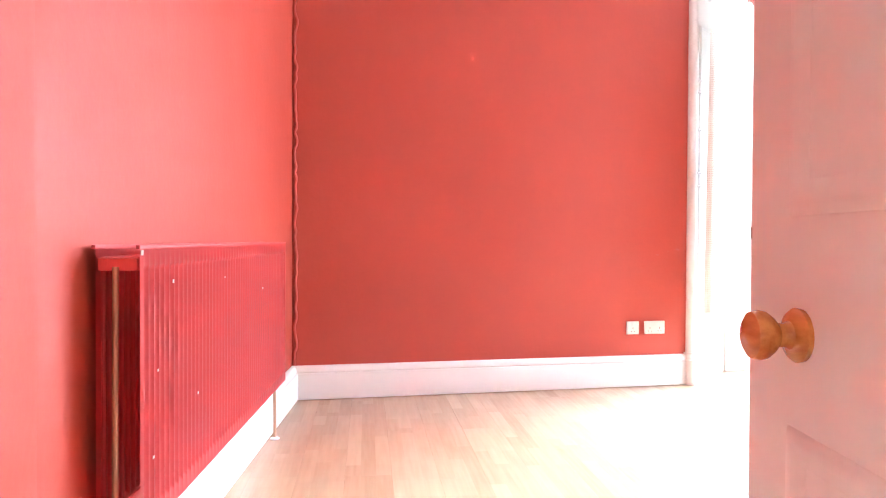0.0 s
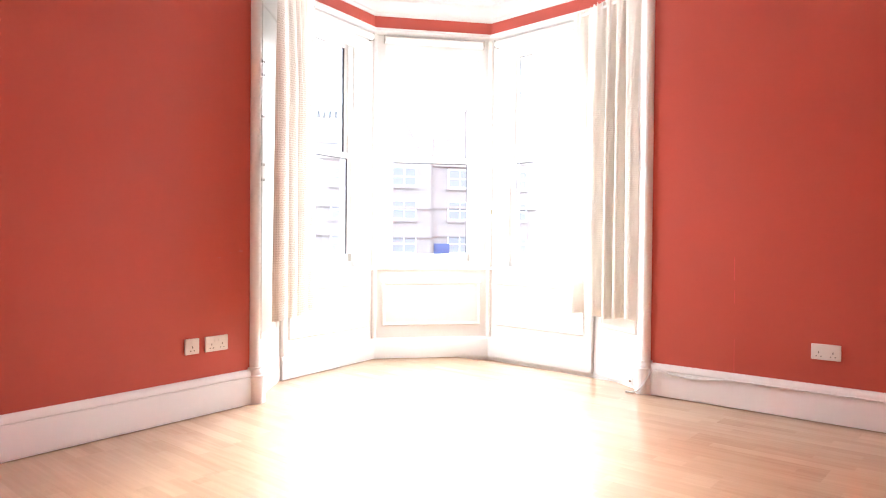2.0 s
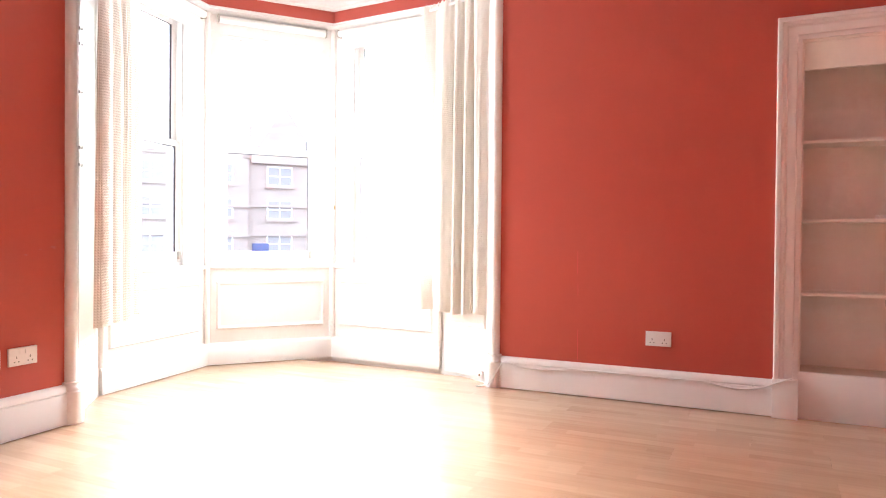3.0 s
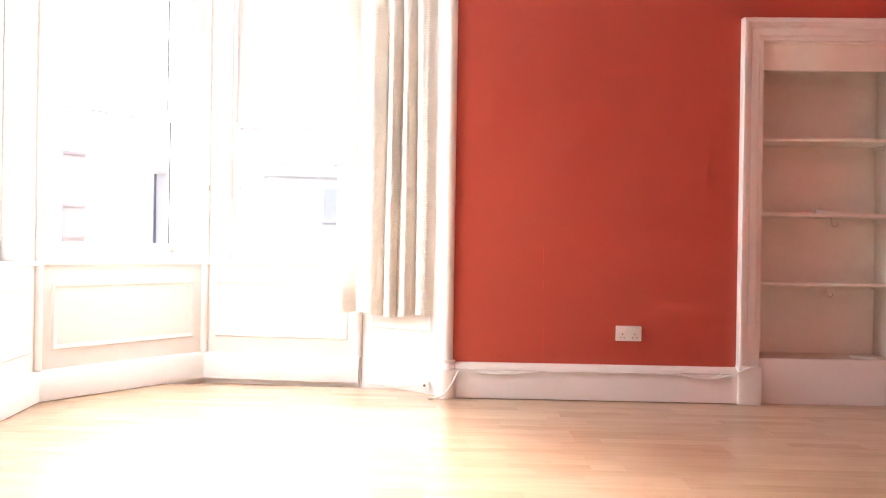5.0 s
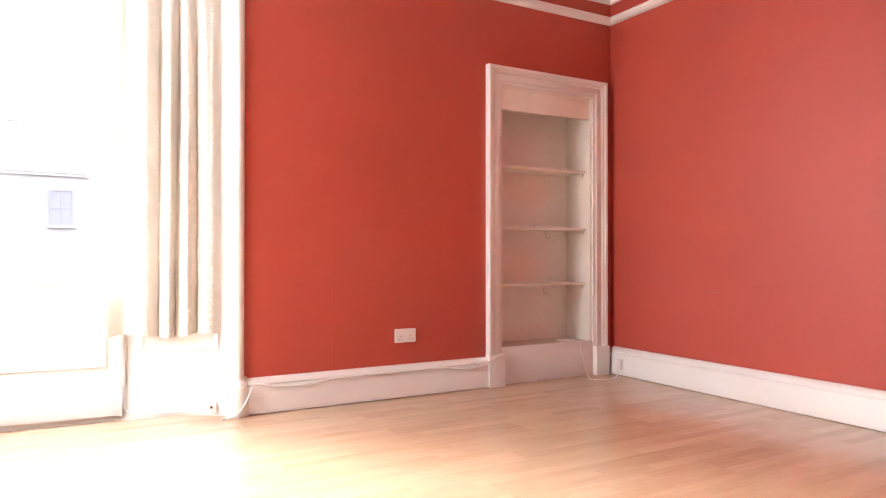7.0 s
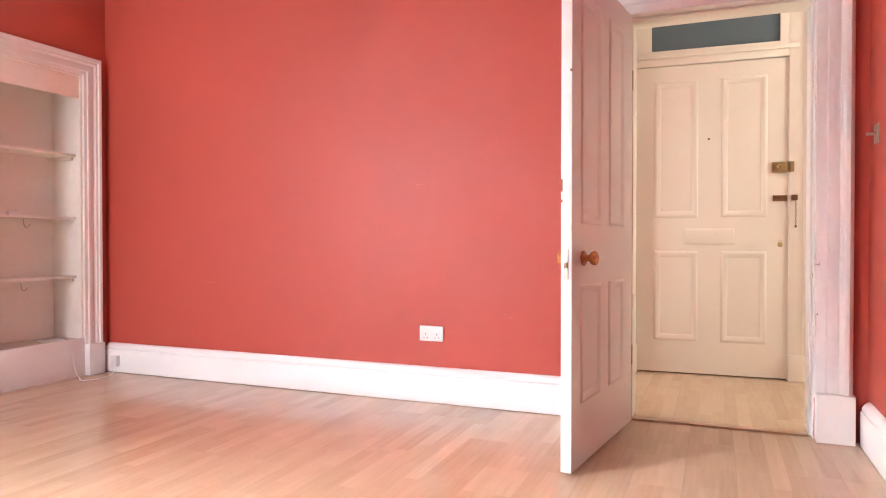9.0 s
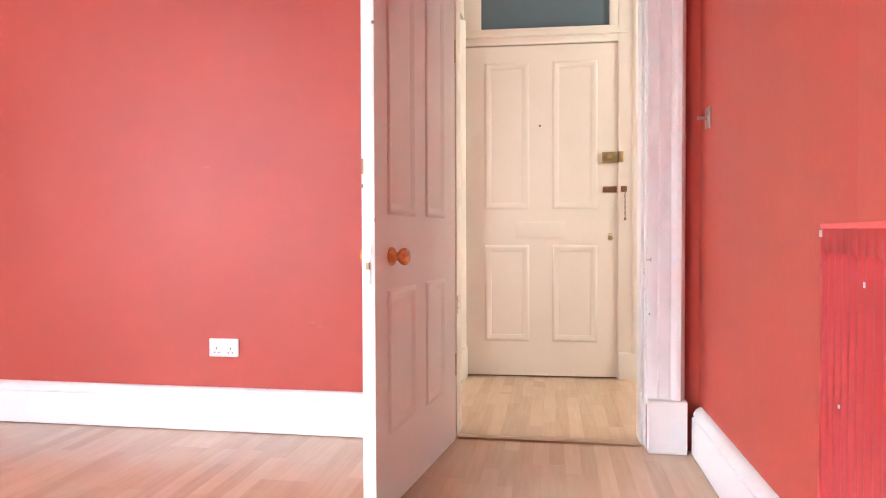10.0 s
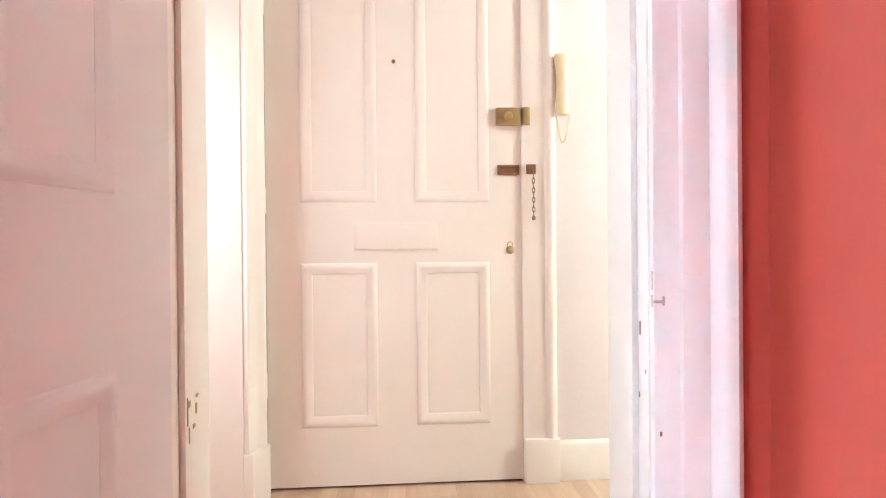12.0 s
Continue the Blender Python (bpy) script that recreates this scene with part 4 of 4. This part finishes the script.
# ---- curtains ----
def curtain(name, a, b, out, z0, z1, folds, label, seed):
    """A gathered curtain along a to b, hung from a rail near the top."""
    rnd = random.Random(seed)
    L = dist(a, b)
    t = thing(name, along(a, b), label, "curtain", "bay curtains")
    nx, nz = folds * 18, 46
    phase = [rnd.uniform(-0.7, 0.7) for _ in range(folds + 2)]
    amp = [rnd.uniform(0.8, 1.15) for _ in range(folds + 2)]
    bm = bmesh.new()
    uvl = bm.loops.layers.uv.new("uv")
    grid = []
    for k in range(nz + 1):
        v = k / nz
        z = z1 - (z1 - z0) * v
        row = []
        for i in range(nx + 1):
            s = i / nx
            f = folds * (s + 0.055 * math.sin(2 * math.pi * 1.4 * s + seed) - 0.055 * math.sin(seed) * (1 - s) - 0.055 * math.sin(2.8 * math.pi + seed) * s)
            j = max(0, min(int(f), folds))
            q = f - j
            ph = phase[j] * (1 - q) + phase[j + 1] * q
            am = amp[j] * (1 - q) + amp[j + 1] * q
            gather = 0.30 + 0.70 * min(1, v * 3)
            lobe = abs(math.sin(math.pi * f + ph * 0.6 * (0.4 + v) + 0.25 * math.sin(2.2 * v + j)))
            wave = 2 * lobe ** 0.62 - 1.15
            fine = 0.16 * math.sin(4 * math.pi * f + 5 * ph) * (1 - 0.6 * v) + (0.35 * math.sin(6 * math.pi * f) if v < 0.03 else 0)
            y = out + 0.044 * am * gather * (wave + fine)
            x = L * s + 0.012 * math.sin(2 * math.pi * f * 1.0 + 1.3 + ph) * gather + 0.02 * (s - 0.5) * v
            hem = -0.010 * math.sin(math.pi * 2 * s * 1.7 + seed) * v
            head = (0.012 * math.sin(10 * math.pi * f) if k == 0 else 0)
            row.append(bm.verts.new((x, y, z + hem + head)))
        grid.append(row)
    for k in range(nz):
        for i in range(nx):
            f = bm.faces.new((grid[k][i], grid[k][i + 1], grid[k + 1][i + 1], grid[k + 1][i]))
            for lp, (ii, kk) in zip(f.loops, ((i, k), (i + 1, k), (i + 1, k + 1), (i, k + 1))):
                lp[uvl].uv = (ii / nx * 2.2, kk / nz * (z1 - z0))
    mesh_object("fabric", bm, CLOTH, True, t, "cream ribbed woven curtain fabric")
    rail = bmesh.new()
    add_box(rail, -0.02, L + 0.02, out - 0.006, out + 0.006, z1 - 0.045, z1 - 0.025, 0.002)
    mesh_object("rail", rail, PLASTIC, True, t)
    for k in range(folds * 2):
        box("glider", t, PLASTIC, ((k + 0.5) * L / folds / 2 - 0.003, (k + 0.5) * L / folds / 2 + 0.003, out - 0.010, out + 0.010, z1 - 0.028, z1 - 0.008), 0.001)
    return t


curtain("curtain", (4.775, 2.855), (4.970, 3.470), 0.030, 0.455, 2.660, 5, "long cream woven curtain drawn back beside the bay window", 3)
curtain("curtain", (3.47, 4.80), (2.845, 4.335), 0.085, 0.495, 2.660, 5, "long cream woven curtain drawn back, sunlit at the bay's bright edge", 8)

for z in (2.05, 1.97, 1.72, 1.43, 1.34):
    bm = bmesh.new()
    lathe(bm, [(0, 0), (0.010, 0.001), (0.006, 0.010), (0.009, 0.020), (0, 0.024)], 12, pose(0.036, -0.012, z, 0, 90, 0))
    mesh_object("curtain_hook", bm, WHITE, True, posts[1], "white painted curtain tie hook")

rnd = random.Random(11)
crack = [(B3[0] - 0.030 + rnd.uniform(-0.003, 0.003), B3[1] - 0.022, 0.01 + 0.03 * k) for k in range(15)]
tagged(tube("paint_crack", crack, 0.0009, DARK, None, "jagged dark crack down the bay corner", steps=2), category="crack", kind="structure")

# crumpled paper seam in the corner
rnd = random.Random(4)
pts = [(NW[0] + 0.016 + rnd.uniform(-0.010, 0.012), NW[1] - 0.006 + rnd.uniform(-0.004, 0.004), 0.21 + 0.035 * k) for k in range(69)]
tagged(tube("wallpaper_seam", pts, 0.0105, RED, None, "crumpled red painted wallpaper seam down the corner", steps=3), category="wallpaper seam", kind="structure")
for y, z0, z1 in ((2.245, 0.21, 0.41), (2.247, 0.62, 0.70), (2.25, 0.76, 0.90)):
    ob = tagged(mesh_object("wallpaper_seam", add_box(bmesh.new(), -0.0012, 0.0, y - 0.001, y + 0.001, z0, z1), RED_GLOSS), "fine open seam in the red wallpaper", "wallpaper seam", kind="structure")
    ob.location.x = SE[0]
for dy, z, w, h in ((-0.040, 0.757, 0.007, 0.025), (-0.045, 0.640, 0.004, 0.010), (-0.012, 0.690, 0.004, 0.007)):
    box("paint_chip", door_1, BRONZE, (DOOR_R + 0.0035, DOOR_R + 0.0047, dy - w / 2, dy + w / 2, z, z + h), 0.0, "chip in the white paint")
box("paint_chip", door_1, BRONZE, (0.213, 0.217, 0.0205, 0.0232, 0.586, 0.594), 0.0, "chip in the white paint")
bm = bmesh.new()
add_box(bm, DOOR_R - 0.0005, DOOR_R + 0.0008, 0.010, 0.014, 0.843, 0.876)
add_box(bm, DOOR_R - 0.0005, DOOR_R + 0.0008, 0.009, 0.013, 0.812, 0.834)
add_box(bm, 0.208, DOOR_R + 0.0006, 0.0180, 0.0236, 0.820, 0.825)
add_box(bm, 0.207, 0.211, 0.0180, 0.0238, 0.816, 0.832)
mesh_object("latch_keep", bm, STEEL, parent=door_1, label="painted steel keep plate with bare slots")
for x, y, z, h in ((LW + 0.0022, -LT + 0.0035, 1.128, 0.050), (LW + 0.0022, -LT + 0.003, 1.085, 0.012), (LW + 0.0015, -0.0032, 0.975, 0.016), (LW + 0.0022, -0.0035, 1.60, 0.010)):
    box("paint_chip", leaf, BRONZE, (x - 0.002, x + 0.0013, y - 0.004, y + 0.0037, z, z + h), 0.0008, "dark chip in the door edge")

# ---- cables ----
zc = 0.166
pts = [(4.640, 2.90, 0.005), (4.636, 2.85, 0.006), (4.638, 2.80, 0.035), (4.645, 2.76, 0.10), (4.655, 2.735, 0.155), (4.664, 2.72, 0.172), (4.666, 2.69, 0.173)]
for k in range(1, 24):
    s = k / 24
    y = 2.70 - s * 1.53
    sag = 0.022 * math.sin(s / 0.28 * math.pi) if s < 0.28 else (0.026 * math.sin((s - 0.80) / 0.2 * math.pi) if s > 0.80 else 0.002 * math.sin(s * 60))
    pts.append((4.6670, y, zc - sag))
pts += [(4.655, 1.17, 0.17), (4.652, 1.12, 0.20), (4.65, 1.05, 0.225)]
cable = tube("cable", pts, 0.0052, PLASTIC, None, "loose white cable clipped along the skirting", steps=4)
tagged(cable, category="cable")
cable = tube("cable", [(4.70, 0.32, 0.23), (4.68, 0.30, 0.12), (4.67, 0.29, 0.02), (4.62, 0.30, 0.004), (4.56, 0.36, 0.004), (4.50, 0.30, 0.004), (4.50, 0.18, 0.004), (4.54, 0.10, 0.01), (4.56, 0.082, 0.05), (4.585, 0.078, 0.075)], 0.0026, PLASTIC, None, "white cable curling on the floor from the junction box", steps=5)
tagged(cable, category="cable")
jr3 = along(JR, B3)
cable = tube("cable", [tuple(jr3 @ Vector(p)) for p in ((0.17, 0.012, 0.045), (0.30, 0.010, 0.02), (0.50, 0.008, 0.012), (0.62, 0.03, 0.012), (0.63, 0.03, 0.10), (0.625, 0.03, 0.30), (0.615, 0.02, 0.42))], 0.0026, PLASTIC, None, "thin cable tacked along the bay reveal", steps=5)
tagged(cable, category="cable")

for y in (2.62, 2.27, 2.04, 1.76, 1.47, 1.24):
    clip = tagged(mesh_object("cable_clip", add_box(bmesh.new(), -0.006, 0.004, -0.004, 0.004, -0.008, 0.008, 0.0015), PLASTIC, True), "tiny white cable clip nailed to the skirting", "cable clip", "cable clips")
    clip.matrix_world = pose(4.671, y, zc)
SCUFF = material("scuffed_red_paint", (0.46, 0.11, 0.09), 0.7, vary=0.2, scale=30)


def scuff(m, w, h, seed):
    """A thin rubbed patch of uneven outline on a wall."""
    r, bm = random.Random(seed), bmesh.new()
    ring = [bm.verts.new((w / 2 * math.cos(a) * r.uniform(0.5, 1.1), 0.0012, h / 2 * math.sin(a) * r.uniform(0.4, 1.1))) for a in (k * math.pi / 7 for k in range(14))]
    f = bm.faces.new(ring)
    ext = bmesh.ops.extrude_face_region(bm, geom=[f])
    bmesh.ops.translate(bm, vec=(0, -0.001, 0), verts=[v for v in ext["geom"] if isinstance(v, bmesh.types.BMVert)])
    ob = tagged(mesh_object("scuff_mark", bm, SCUFF), "pale scuff in the red paint", "scuff mark", kind="structure")
    ob.matrix_world = m


SCUFFS_SOUTH = ((3.787, 0.655, 0.11, 0.012), (1.736, 0.522, 0.035, 0.008), (1.70, 0.505, 0.02, 0.012), (2.265, 1.26, 0.06, 0.010))
SCUFFS_NORTH = ((2.603, 0.874, 0.03, 0.009), (2.75, 0.911, 0.04, 0.02), (2.68, 0.90, 0.02, 0.006))
for k, (x, z, w, h) in enumerate(SCUFFS_SOUTH):
    scuff(pose(x, 0, z), w, h, k)
for k, (x, z, w, h) in enumerate(SCUFFS_NORTH):
    scuff(m_north @ pose(n_at(x), 0, z), w, h, 20 + k)

# ---- outside ----
bm = add_box(bmesh.new(), -600, 600, -600, 600, -4.6, -4.5)
tagged(mesh_object("ground", bm, ASPHALT), "grey street and ground outside", "ground", kind="structure")


def house(name, m, width, height, depth, roof, gables, xs, zs, strings, mat, label, frame_mat, chimneys=(), blocks=(), size=(1.2, 1.6)):
    h = thing(name, m, label, "building")
    bm = bmesh.new()
    add_box(bm, 0, width, -depth, 0, 0, height)
    mesh_object("wall", bm, mat, parent=h)
    bm = bmesh.new()
    p = [(-0.3, 0.2, height), (width + 0.3, 0.2, height), (width + 0.3, -depth / 2, height + roof), (-0.3, -depth / 2, height + roof), (-0.3, -depth, height), (width + 0.3, -depth, height)]
    v = [bm.verts.new(q) for q in p]
    for f in ((0, 1, 2, 3), (3, 2, 5, 4), (0, 3, 4), (1, 5, 2), (0, 4, 5, 1)):
        bm.faces.new([v[i] for i in f])
    mesh_object("roof", bm, SLATE, parent=h)
    for gx, gw, gh in gables:
        bm = bmesh.new()
        q = [(gx - gw / 2, 0.25, height - 0.5), (gx + gw / 2, 0.25, height - 0.5), (gx + gw / 2, 0.25, height), (gx, 0.25, height + gh), (gx - gw / 2, 0.25, height)]
        f = bm.faces.new([bm.verts.new(c) for c in q])
        ext = bmesh.ops.extrude_face_region(bm, geom=[f])
        bmesh.ops.translate(bm, vec=(0, -3, 0), verts=[e for e in ext["geom"] if isinstance(e, bmesh.types.BMVert)])
        mesh_object("gable", bm, mat, parent=h)
    for b0, b1 in blocks:
        box("projecting_bay", h, mat, (b0, b1, 0.0, 0.7, 0, height - 0.35), 0.0)
        for z in strings:
            box("string_course", h, mat, (b0 - 0.1, b1 + 0.1, 0.7, 0.84, z - 0.1, z + 0.08), 0.0)
    for z in strings + (height - 0.18,):
        box("string_course", h, mat, (-0.1, width + 0.1, 0.0, 0.14, z, z + 0.18), 0.0)
    for x in chimneys:
        stack = box("chimney", h, mat, (x - 0.9, x + 0.9, -depth / 2 - 0.5, -depth / 2 + 0.5, height, height + roof + 1.6), 0.0)
        for k in range(4):
            bm = lathe(bmesh.new(), [(0.16, 0), (0.13, 0.6)], 10, pose(x - 0.63 + 0.42 * k, -depth / 2, height + roof + 1.6))
            mesh_object("chimney_pot", bm, SLATE, True, stack)
    ww, wh = size
    for z in zs:
        for x in xs:
            y = 0.7 if any(b0 < x < b1 for b0, b1 in blocks) else 0.0
            bm = bmesh.new()
            for c in ((x - ww / 2, x - ww / 2 + 0.09), (x + ww / 2 - 0.09, x + ww / 2), (x - 0.04, x + 0.04)):
                add_box(bm, *c, y, y + 0.08, z, z + wh)
            for c in ((z, z + 0.1), (z + wh / 2 - 0.04, z + wh / 2 + 0.04), (z + wh - 0.09, z + wh)):
                add_box(bm, x - ww / 2 + 0.09, x - 0.04, y, y + 0.075, *c)
                add_box(bm, x + 0.04, x + ww / 2 - 0.09, y, y + 0.075, *c)
            win = mesh_object("window", bm, frame_mat, parent=h)
            box("pane", win, PANE, (x - ww / 2 + 0.03, x + ww / 2 - 0.03, y + 0.004, y + 0.03, z + 0.03, z + wh - 0.03), 0.0)
            box("window_sill", win, mat, (x - ww / 2 - 0.1, x + ww / 2 + 0.1, y, y + 0.16, z - 0.14, z - 0.002), 0.0)
    return h


# across the street, beyond the middle and the right windows
tenement = house("tenement_building", along((42, 26), (15, 47)) @ pose(0, 0, -4.5), 34, 10.9, 9, 1.6, ((6.85, 4.4, 3.4), (11.0, 2.8, 2.6), (19.0, 4.4, 3.4), (23.5, 2.8, 2.6)),
                 (3.2, 7.15, 11.1, 15.05, 19.0, 22.95, 26.9, 30.85), (8.95, 6.75, 4.5, 1.2), (7.55, 5.65), STONE,
                 "pale sandstone tenement with gables and a blue shop sign", WHITE, (2.0, 16.0, 28.5), ((9.3, 13.0), (21.0, 25.4)), (1.7, 1.3))
box("shop_sign", tenement, BLUE, (7.87, 8.94, 0.0, 0.12, 4.45, 5.17), 0.01, "blue painted shop sign")
for x in (8.9, 14.2):
    box("chimney_stack", tenement, STONE, (x - 0.12, x + 0.12, -0.8, -0.5, 10.9, 12.9), 0.0)
low = house("low_building", along((44, -8), (41.5, 21)) @ pose(0, 0, -4.5), 29.7, 9.8, 10, 2.4, (), (2.4, 8.2, 11.6, 15.4, 18.7, 26.3), (2.1, 6.95), (4.7,), RENDERED,
            "pale low modern building with a shallow roof across the street", PANE, size=(1.15, 1.95))
for x in (29.5, 17.6):
    box("downpipe", low, RUBBER, (x - 0.05, x + 0.05, 0.02, 0.12, 0.0, 9.6), 0.0, "grey downpipe")
bm = bmesh.new()
f = bm.faces.new([bm.verts.new(p) for p in ((16, -1.4, 10.55), (25, -1.4, 10.55), (25, -3.2, 11.38), (16, -3.2, 11.38))])
ext = bmesh.ops.extrude_face_region(bm, geom=[f])
bmesh.ops.translate(bm, vec=(0, 0.01, 0.03), verts=[e for e in ext["geom"] if isinstance(e, bmesh.types.BMVert)])
mesh_object("roof_light", bm, SLATE, parent=low, label="long strip of roof glazing")

# ---- floor boards ----
BOARD, BLEN = 0.192, 1.285
shared = {}


def board_mesh(w, l):
    key = (round(w, 3), round(l, 3))
    if key not in shared:
        bm = add_box(bmesh.new(), 0.00018, w - 0.00018, 0.00018, l - 0.00018, -0.012, 0.0)
        bm.faces.ensure_lookup_table()
        me = bpy.data.meshes.new("floor_board")
        bmesh.ops.recalc_face_normals(bm, faces=bm.faces)
        bm.to_mesh(me)
        bm.free()
        me.materials.append(LAMINATE)
        shared[key] = me
    return shared[key]


def lay(x0, x1, y0, y1):
    """Boards along y over a rectangle."""
    rnd = random.Random(5)
    x = x0
    while x < x1 - 0.01:
        w = min(BOARD, x1 - x)
        y = y0 - rnd.choice((0.0, 0.32, 0.64, 0.96))
        while y < y1:
            a, b = max(y, y0), min(y + BLEN, y1)
            if b - a > 0.02:
                ob = new("floor_board", board_mesh(w, b - a))
                ob.parent = floor
                ob.location = (x, a, 0)
            y += BLEN
        x += w


lay(0.0, 4.9, -0.05, 5.0)
lay(-2.4, 1.9, -1.6, -0.05)
